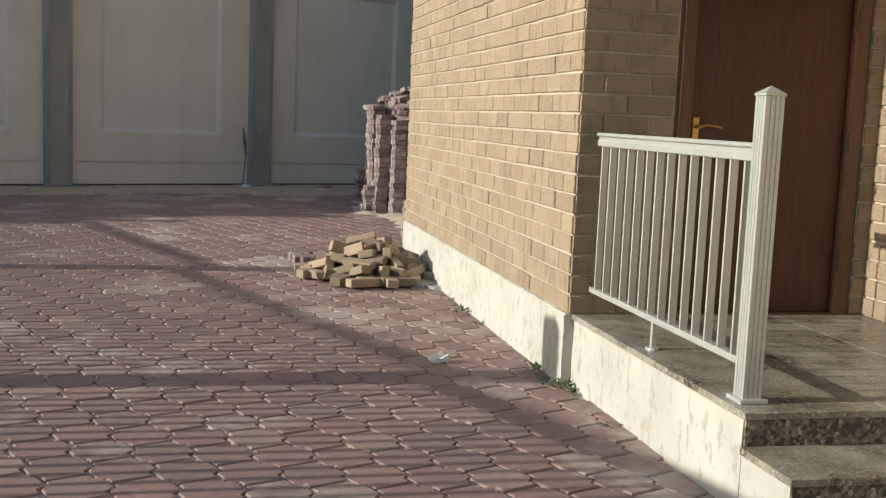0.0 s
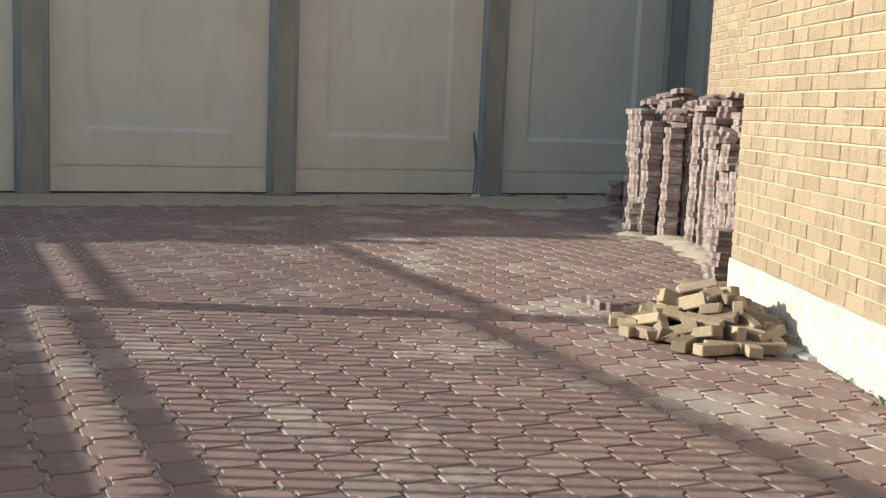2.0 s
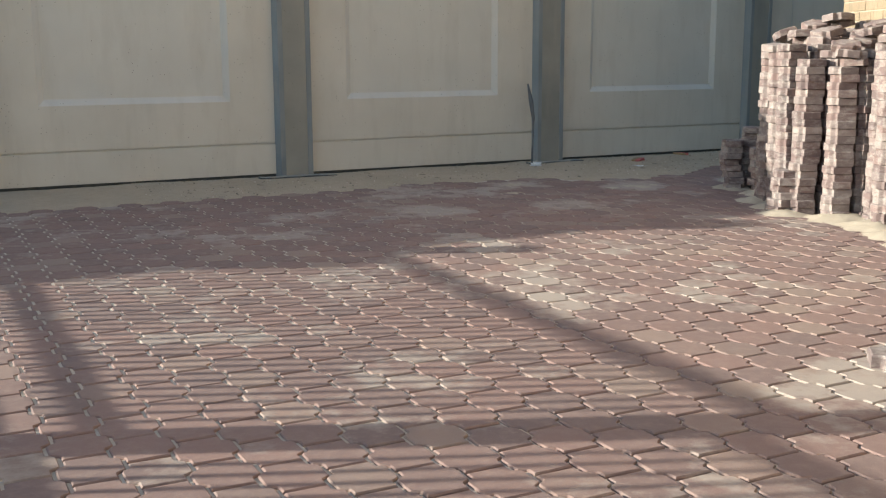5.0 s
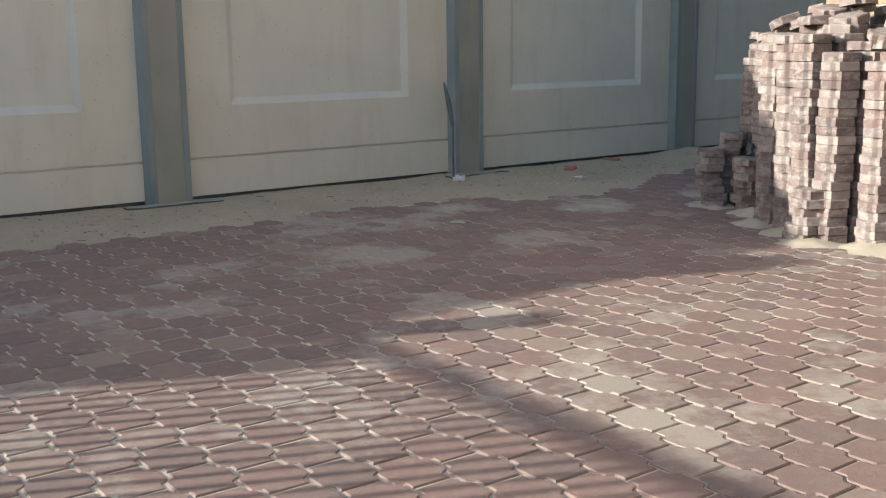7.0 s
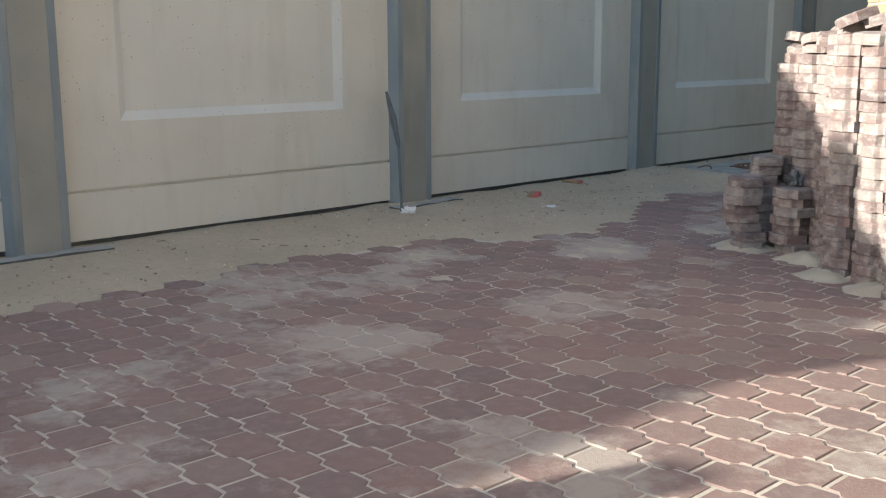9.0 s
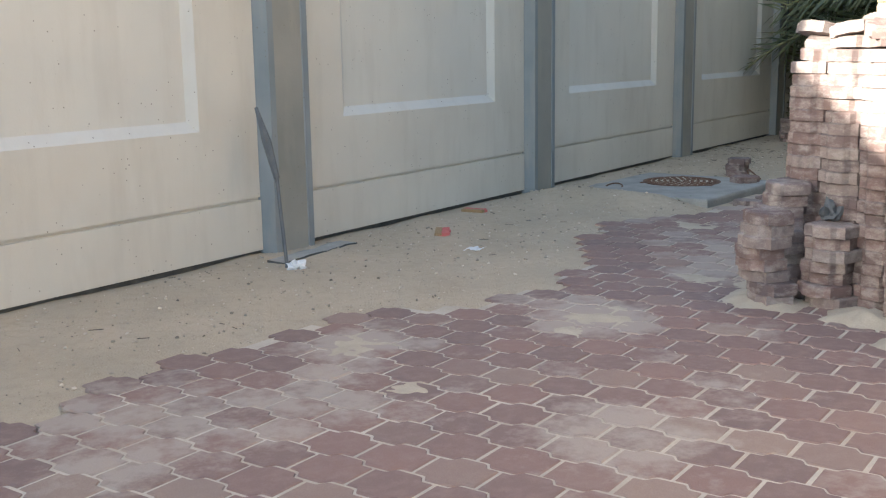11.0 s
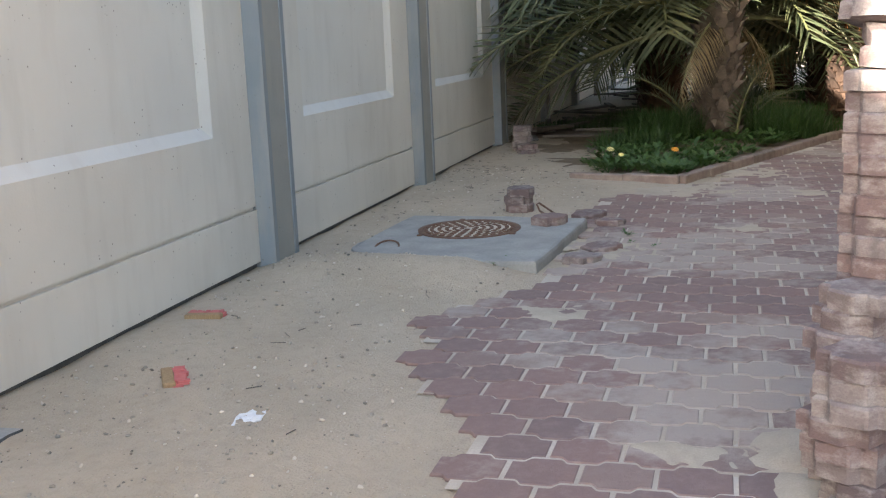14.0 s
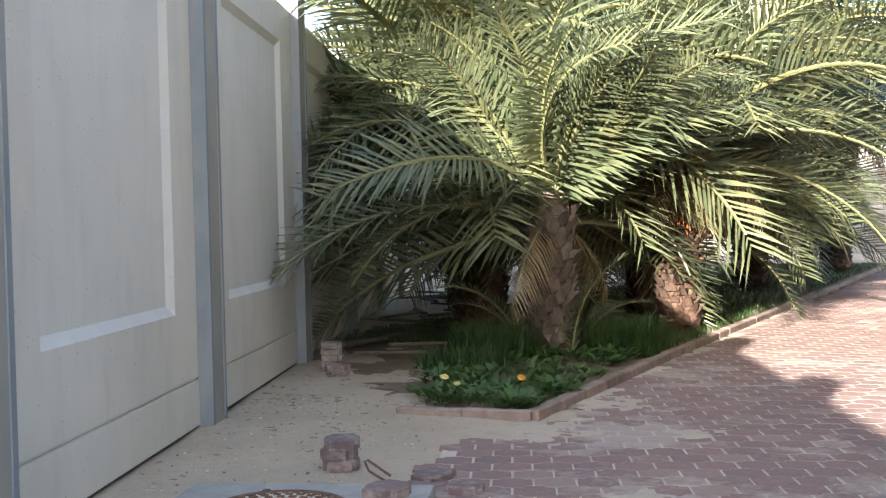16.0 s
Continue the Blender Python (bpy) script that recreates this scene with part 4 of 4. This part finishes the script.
def weed(m, count, size, spread, lift, label, name="weed", group="weeds"):
    bm = bmesh.new()
    leafy(bm, count, size, spread, lift)
    ob = part(name, bm, M_HERB)
    ob.matrix_basis = m
    tagged(ob, label, "plant", group, "stuff")


for x, y, n, s in ((-0.05, -0.12, 26, 0.07), (-0.10, 0.03, 20, 0.06), (-0.07, 0.32, 24, 0.075), (-0.06, 1.75, 14, 0.05), (-0.07, 2.2, 26, 0.075), (-0.08, 2.45, 14, 0.045), (-0.07, 2.72, 12, 0.04), (-0.03, -0.82, 14, 0.04), (-0.07, 2.95, 10, 0.04)):
    weed(HOUSE @ pose(x, y, 0), n, s, s * 0.8, 0.8, "small green weed at the foot of the plinth")
for u, w, n, s in ((12.75, 17.55, 16, 0.10), (14.05, 16.8, 16, 0.06), (13.75, 16.75, 9, 0.04), (13.6, 16.55, 8, 0.04), (10.2, 15.0, 8, 0.04), (3.5, 6.9, 8, 0.035), (16.35, 14.9, 8, 0.05)):
    weed(YARD @ pose(u, w, 0), n, s, s * 0.6, 0.9, "small green weed growing between pavers")


# ---- planting bed and kerb ----
def make_bed():
    bm = bmesh.new()
    xs, ys = np.arange(8.5, 40, 0.3), np.arange(22.05, 27.4, 0.3)
    rows = [[bm.verts.new((x, y, 0.03 + 0.03 * noise.noise(Vector((x, y, 0))))) for y in ys] for x in xs]
    for a, b in zip(rows, rows[1:]):
        for j in range(len(ys) - 1):
            if a[j].co.x > 8.45 + max(0, a[j].co.y - 22.9) * 0.9:
                bm.faces.new((a[j], b[j], b[j + 1], a[j + 1]))
    bmesh.ops.delete(bm, geom=[v for v in bm.verts if not v.link_faces], context="VERTS")
    tagged(part("planting_bed", bm, M_SOIL, smooth=True), "dark soil bed under the palms", "planting bed", kind="structure")
    kerb = base("kerb", Matrix(), "low reddish-brown concrete kerb round the planting bed", "kerb", kind="structure")
    bm = bmesh.new()
    box(bm, 0.004, 0.596, -0.06, 0.06, -0.1, 0.085, 0.012)
    me = ready_mesh(bm, "kerb_block", M_KERB)
    for a, b, n in (((8.36, 23.22), (8.57, 22.02), 2), ((8.57, 22.02), (12.8, 22.10), 7), ((12.8, 22.10), (38, 22.02), 42)):
        p, q = Vector((*a, 0)), Vector((*b, 0))
        turn = math.degrees(math.atan2(q.y - p.y, q.x - p.x))
        for k in range(n):
            c = p.lerp(q, k / n)
            share("kerb_block", me, kerb, pose(c.x, c.y, jitter(0.006), jitter(1), jitter(0.6), turn + jitter(0.7)) @ Matrix.Diagonal(((q - p).length / n / 0.6, 1, 1, 1)))


make_bed()


def make_herbs():
    meshes = []
    for k in range(4):
        bm = bmesh.new()
        leafy(bm, 46, 0.135, 0.13, 1.0)
        meshes.append(ready_mesh(bm, "bedding_plant", M_HERB))
    for k in range(72):
        x = 8.72 + 3.6 * random.random() ** 1.3
        y = random.uniform(22.2, 22.2 + min(2.0, 0.95 + (x - 8.6) * 0.6))
        ob = share("bedding_plant", random.choice(meshes), None, pose(x, y, 0.06, jitter(8), jitter(8), random.uniform(0, 360)) @ Matrix.Scale(random.uniform(0.7, 1.35), 4))
        tagged(ob, "leafy green bedding plant in the soil bed", "plant", "bedding plants")
    for x, y, z, m, s in ((8.95, 22.28, 0.30, M_FLOWER, 0.035), (8.75, 22.95, 0.30, M_YELLOW, 0.035), (8.8, 22.85, 0.24, M_YELLOW, 0.028)):
        bm = bmesh.new()
        for q in range(11):
            a = q * 2 * math.pi / 11
            v = [bm.verts.new(p) for p in ((0, 0, 0), (s * math.cos(a - 0.2), s * math.sin(a - 0.2), 0.008), (1.35 * s * math.cos(a), 1.35 * s * math.sin(a), 0.0), (s * math.cos(a + 0.2), s * math.sin(a + 0.2), 0.008))]
            bm.faces.new(v)
        tube(bm, [(0, 0, -z + 0.07), (0.01, 0, -0.1), (0, 0, -0.004)], 0.004, 5, 1)
        ob = part("flower", bm, [m, M_HERB])
        ob.matrix_basis = pose(x, y, z, 20, -25, 0)
        tagged(ob, "orange garden flower on a thin stalk" if m is M_FLOWER else "pale yellow garden flower on a thin stalk", "flower", "flowers")


make_herbs()


def make_grass(name, count, area, height, label):
    vs, fs = [], []
    for k in range(count):
        x, y = area()
        n, a, b = height * random.uniform(0.5, 1.2), random.uniform(0, 6.28), random.uniform(0.1, 0.75)
        d = Vector((math.cos(a) * b, math.sin(a) * b, 1)).normalized()
        s = Vector((-math.sin(a), math.cos(a), 0)) * 0.006
        p = Vector((x, y, 0.05))
        mid, tip = p + d * n * 0.6, p + d * n + Vector((math.cos(a), math.sin(a), -0.4)) * n * 0.3 * b
        i = len(vs)
        vs += [tuple(q) for q in (p - s, p + s, mid + s * 0.8, mid - s * 0.8, tip)]
        fs += [(i, i + 1, i + 2, i + 3), (i + 3, i + 2, i + 4)]
    me = bpy.data.meshes.new(name)
    me.from_pydata(vs, [], fs)
    me.materials.append(M_GRASS)
    tagged(new(name, me), label, "grass", kind="stuff")


def clump(cx, cy, r):
    def spot():
        a, f = random.uniform(0, 6.28), math.sqrt(random.random())
        return cx + r * f * math.cos(a), cy + r * f * math.sin(a)
    return spot


make_grass("grass_tuft", 2300, clump(12.0, 24.0, 0.5), 0.46, "thick dark green tuft of grass under a palm")
make_grass("grass_tuft", 2200, clump(12.95, 22.65, 0.5), 0.46, "thick dark green tuft of grass by the kerb")
make_grass("grass_tuft", 900, clump(11.0, 23.9, 0.5), 0.28, "low dark green tuft of grass in the bed")
make_grass("lawn", 26000, lambda: (13 + 25 * random.random() ** 1.4, random.uniform(22.2, 27)), 0.11, "shaded dark green lawn under the palms")


# ---- palms ----
def frond_mesh(length, rise, droop, seed, dry=False):
    """A feather frond from the origin along x: rise is its first slope, droop how far it bends down in all (degrees)."""
    rnd = random.Random(seed)
    bm = bmesh.new()
    n = 18
    pts, ways = [Vector((0, 0, 0))], []
    sway = rnd.uniform(-0.35, 0.35)
    for k in range(n):
        f = k / (n - 1)
        el = radians(rise - droop * f ** 1.4)
        way = Vector((math.cos(el), sway * f, math.sin(el))).normalized()
        ways.append(way)
        pts.append(pts[-1] + way * length / n)
    tube(bm, pts[:-1], [0.011 * (1 - 0.85 * k / n) + 0.0015 for k in range(n)], 5, 1)
    count = 50
    for side in (-1, 1):
        for k in range(count):
            f = 0.05 + 0.94 * k / count
            i = min(int(f * n), n - 1)
            p = pts[i].lerp(pts[i + 1], f * n - i)
            way = ways[i]
            across = way.cross(Vector((0, 0, 1))).normalized() * side
            up = across.cross(way).normalized() * side
            up = up if up.z > 0 else -up
            n2 = length * 0.155 * (0.45 + 1.1 * math.sin(math.pi * min(1, f * 0.75 + 0.18))) * rnd.uniform(0.85, 1.12)
            fwd = 0.55 + 0.5 * f + rnd.uniform(-0.12, 0.12)
            lift = (0.45 if k % 2 else 0.15) + rnd.uniform(-0.15, 0.15) - (0.9 if dry else 0)
            d = (across + way * fwd + up * lift).normalized()
            wide = 0.0072 * (1.2 - 0.4 * f)
            edge = way * wide
            sag = Vector((0, 0, -n2 * (0.13 if not dry else 0.5)))
            a, b, c = p, p + d * n2 * 0.5 + sag * 0.2, p + d * n2 + sag
            v = [bm.verts.new(q) for q in (a - edge * 0.6, a + edge * 0.6, b + edge, b - edge, c)]
            bm.faces.new((v[0], v[1], v[2], v[3])), bm.faces.new((v[3], v[2], v[4]))
    return ready_mesh(bm, "frond", M_DRYLEAF if dry else M_LEAF, M_RACHIS)


FRONDS = [[frond_mesh(1.0, rise, droop, 10 * i + j) for j in range(3)] for i, (rise, droop) in enumerate(((84, 55), (66, 78), (45, 88), (24, 80), (2, 62)))]
DRY = [frond_mesh(1.0, -15, 70, 90 + j, True) for j in range(2)]


def trunk_mesh(height, r, boots, material_seed):
    """A stout trunk covered with cut leaf bases in a spiral."""
    bm = bmesh.new()
    tube(bm, [(0, 0, -0.1), (0, 0, 0.15), (0.01, 0, height * 0.5), (0, 0, height), (0, 0, height + 0.3)], [r * 0.92, r * 0.85, r * 0.8, r * 0.8, r * 0.45], 16)
    count = int(height / 0.0125)
    for k in range(count):
        a, z = k * 2.39996, height * (k + 0.5) / count
        s = random.uniform(0.8, 1.25)
        out = r * 0.78
        p = Vector((out * math.cos(a), out * math.sin(a), z - 0.05))
        o, t = Vector((math.cos(a), math.sin(a), 0)), Vector((-math.sin(a), math.cos(a), 0))
        w, h, d = 0.085 * s, 0.17 * s * boots, 0.075 * s * boots * random.uniform(0.3, 2.0)
        v = [bm.verts.new(q) for q in (p - t * w, p + t * w, p + o * d * 0.7 + t * w * 0.6 + Vector((0, 0, h * 0.7)), p + o * d * 0.7 - t * w * 0.6 + Vector((0, 0, h * 0.7)), p + o * (d + 0.02) + t * w * 0.35 + Vector((0, 0, h)), p + o * (d + 0.02) - t * w * 0.35 + Vector((0, 0, h)), p + Vector((0, 0, h * 0.9)))]
        bm.faces.new((v[0], v[1], v[2], v[3])), bm.faces.new((v[3], v[2], v[4], v[5])), bm.faces.new((v[4], v[6], v[5])), bm.faces.new((v[1], v[6], v[4], v[2])), bm.faces.new((v[0], v[3], v[5], v[6]))
    return bm


def suckers(palm, count, r, size):
    """Shoots from the palm's foot."""
    for k in range(count):
        a = k * 360 / count + jitter(25)
        if abs((a - 205 + 180) % 360 - 180) < 48:
            continue
        share("sucker_frond", random.choice(FRONDS[random.choice((0, 1, 1))]), palm, pose(r * math.cos(radians(a)), r * math.sin(radians(a)), 0.0, 0, 0, a) @ Matrix.Scale(size * random.uniform(0.6, 1.1), 4))


def make_palm(x, y, height, r, reach, count, label, boots=1.0, dry=3, bark=None, skirt=0, turn=0.0, clear=(), clear_from=3):
    random.seed(int(x * 10) + 7)
    palm = base("date_palm", pose(x, y, 0.05), label, "palm tree", "palms")
    part("trunk", trunk_mesh(height, r, boots, 0), bark or M_BOOT, palm, "trunk rough with cut leaf bases")
    for k in range(count):
        f = (k + 0.5) / count
        level = min(4, int(f * 5))
        a = turn + k * 137.508 + jitter(16)
        if level >= clear_from and any(abs((a - c + 180) % 360 - 180) < h for c, h in clear):
            continue
        ob = share("frond", random.choice(FRONDS[level]), palm, pose(0, 0, height + 0.34 - 0.5 * f, 0, jitter(13), a) @ pose(0.06, 0, 0, jitter(48)) @ Matrix.Scale(reach * random.uniform(0.82, 1.1) * (0.85 if level == 0 else 1), 4))
    for k in range(dry):
        ob = share("dry_frond", random.choice(DRY), palm, pose(0, 0, height - 0.05, 0, jitter(8), k * 360 / dry + jitter(30)) @ Matrix.Scale(reach * 0.45, 4))
    if skirt:
        bm = bmesh.new()
        for k in range(260):
            a = random.uniform(-3.1, 0.4)
            rr = r * random.uniform(0.85, 1.25)
            # stalks reach lower so their orange also stands for the sunlit upper trunk
            z = height - random.uniform(-0.25, 0.85)
            p = Vector((rr * math.cos(a), rr * math.sin(a), z))
            tube(bm, [p, p + Vector((jitter(0.08), jitter(0.08), -random.uniform(0.2, 0.5)))], [0.022, 0.007], 4)
        part("fruit_stalk", bm, M_FIBRE, palm, "hanging orange-brown dry fruit stalks and fibre")
    return palm


short_palm = make_palm(12.6, 23.5, 1.72, 0.36, 3.6, 78, "short date palm with shaggy trunk and arching green fronds", 1.15, 2, turn=20, clear=((200, 40), (280, 48)), clear_from=2)
suckers(short_palm, 11, 0.34, 1.6)
make_palm(15.2, 25.7, 3.0, 0.46, 4.8, 96, "date palm with dark stout trunk close to the wall", 0.8, 4, M_TRUNK, turn=70)
make_palm(15.7, 22.75, 2.6, 0.36, 3.9, 58, "date palm with orange fibre and dry fruit stalks under its crown", 0.8, 6, M_TRUNK, 1, turn=130, clear=((208, 26), (262, 26)))
make_palm(20.5, 24.8, 4.2, 0.38, 4.4, 50, "tall date palm in the shaded lawn", 0.7, 3, M_TRUNK, turn=10)
make_palm(33.0, 22.9, 4.2, 0.48, 4.8, 46, "tall date palm by the kerb far down the drive", 0.5, 4, M_TRUNK, 1, turn=80)
make_palm(36.0, 23.6, 4.6, 0.30, 4.0, 26, "slim date palm far down the drive", 0.5, 3, M_TRUNK, turn=0)
make_palm(27.0, 26.0, 3.6, 0.36, 4.0, 30, "date palm in front of the boundary wall", 0.7, 3, M_TRUNK, turn=50)


# Filler palms, added with dense crowns to cover the sky and darken the background.
make_palm(18.6, 24.2, 1.9, 0.34, 3.6, 84, "low bushy date palm in the shaded lawn", 0.8, 5, M_TRUNK, turn=200)
make_palm(22.5, 26.6, 2.2, 0.34, 4.2, 84, "low bushy date palm before the boundary wall", 0.8, 5, M_TRUNK, turn=240)
make_palm(28.5, 24.6, 2.4, 0.34, 4.2, 84, "low bushy date palm in the shaded lawn", 0.8, 5, M_TRUNK, turn=290)
make_palm(38.5, 26.5, 2.6, 0.34, 4.6, 56, "low bushy date palm before the pale house", 0.8, 5, M_TRUNK, turn=320)
make_palm(25.0, 23.6, 4.6, 0.36, 5.2, 60, "tall date palm in the shaded lawn", 0.7, 3, M_TRUNK, turn=33)
make_palm(30.0, 27.5, 4.6, 0.36, 4.6, 44, "date palm in front of the boundary wall", 0.7, 3, M_TRUNK, turn=66)
make_palm(41.0, 25.0, 4.4, 0.36, 4.8, 44, "date palm before the pale house", 0.7, 3, M_TRUNK, turn=99)
make_palm(19.0, 28.0, 4.6, 0.36, 4.8, 50, "tall date palm crowding the boundary wall", 0.7, 3, M_TRUNK, turn=150)


# ---- debris along the wall beyond the bed, and the house far off ----
def make_debris():
    for k in range(46):
        u, w = random.uniform(20.8, 33), random.uniform(16.9, 19.0)
        bm = bmesh.new()
        n = random.uniform(0.5, 1.7)
        box(bm, -n / 2, n / 2, -random.uniform(0.04, 0.11), 0.05, 0, random.uniform(0.02, 0.05), 0.004)
        ob = part("plank", bm, M_OLDWOOD)
        ob.matrix_basis = YARD @ pose(u, w, 0.01 + 0.035 * (k % 4), jitter(3), jitter(2), random.uniform(-50, 50) + (90 if k % 3 == 0 else 0))
        tagged(ob, "weathered dark plank lying in a pile of scrap timber", "plank", "scrap timber")
    for k in range(7):
        u, w = random.uniform(19.5, 21.5), random.uniform(16.7, 17.9)
        ob = share("paver", STACKED, None, YARD @ pose(u, w, 0.02 + 0.07 * (k % 2), jitter(12), jitter(8), random.uniform(0, 360)))
        tagged(ob, "broken dusty paver among scrap timber", "paver", "loose pavers")


make_debris()


def make_far_house():
    house = base("far_house", pose(52, 14, 0), "pale rendered house wall at the end of the drive", "house", kind="structure")
    bm = bmesh.new()
    box(bm, 0, 6, -30, 24, -0.1, 6.5)
    part("wall", bm, M_WHITEWALL, house)
    for y in (2.0, 8.5, 15.0):
        bm = bmesh.new()
        box(bm, -0.02, 0.05, y - 0.7, y + 0.7, 1.0, 2.6)
        part("window", bm, M_STEEL, house, "dark window")


make_far_house()


# ---- paving ----
def paved(u, w):
    p = YARD @ Vector((u, w, 0))
    lim = np.interp(u, [a for a, _ in EDGE], [b for _, b in EDGE])
    if w > lim - 0.11 or (u > 16.5 and p.y > 21.95):
        return False
    h = HOUSE.inverted() @ p
    if h.x > 1.95 and -14 < h.y < 12.6 or h.x > 0.12 and -2.6 < h.y < 5.2:
        return False
    return -9 < p.x < 44 and -6 < p.y


def make_paving():
    pave = base("pavement", YARD, "worn red interlocking concrete pavers with sandy joints", "paving", kind="structure")
    near, far = [], []
    u0, w0 = U0, W0
    for i in range(-60, 190):
        for j in range(-60, 110):
            u = u0 + i * WIDE
            w = w0 + j * LONG + (LONG / 2 if i % 2 else 0)
            if paved(u, w):
                m = pose(u, w, jitter(0.0015), jitter(0.5), jitter(0.5), jitter(0.8))
                (near if 8.0 < u < 12.6 and 15.1 < w else far).append((u, w, m))
    near.sort(key=lambda p: abs(p[1] - 16.9))
    far += near[300:]
    piece = paver_mesh("paver", M_PAVER, 0.0, 0.05)
    for u, w, m in near[:300]:
        share("paver", piece, pave, m)
    flat = paver_mesh("paver_top", M_PAVERS, 0.0, 0.03, closed=False)
    joined("pavers", flat, [m for u, w, m in far], M_PAVERS, pave)
    bm = bmesh.new()
    rim = [(u, w - 0.16) for u, w in EDGE if -30 < u < 17]
    bm.faces.new([bm.verts.new((u, w, -0.03)) for u, w in [(-30, -14), (60, -14), (60, -3.6), (17, 16.0), *rim[::-1], (-30, 17.45)]])
    part("bedding", bm, M_JOINT, pave, "sand under the pavers")
    bm = bmesh.new()
    us, ws = np.arange(-9, 30, 0.2), np.arange(-3, 17.9, 0.2)
    grid = {}

    def spot(i, j):
        if (i, j) not in grid:
            u, w = us[i], ws[j]
            fill = min(1, max(0, (w - 9.0) / 4.0)) * 0.85 + 0.25 * noise.noise(Vector((u * 0.6, w * 0.6, 7)))
            grid[i, j] = bm.verts.new((u, w, -0.0135 + 0.0095 * min(1, max(0, fill))))
        return grid[i, j]
    for i in range(len(us) - 1):
        for j in range(len(ws) - 1):
            if ws[j] + 0.2 < np.interp(us[i], [a for a, _ in EDGE], [b for _, b in EDGE]) - 0.1 and paved(us[i], ws[j]):
                bm.faces.new((spot(i, j), spot(i + 1, j), spot(i + 1, j + 1), spot(i, j + 1)))
    part("joint_sand", bm, M_JOINT, pave, "pale sand filling the joints")


make_paving()
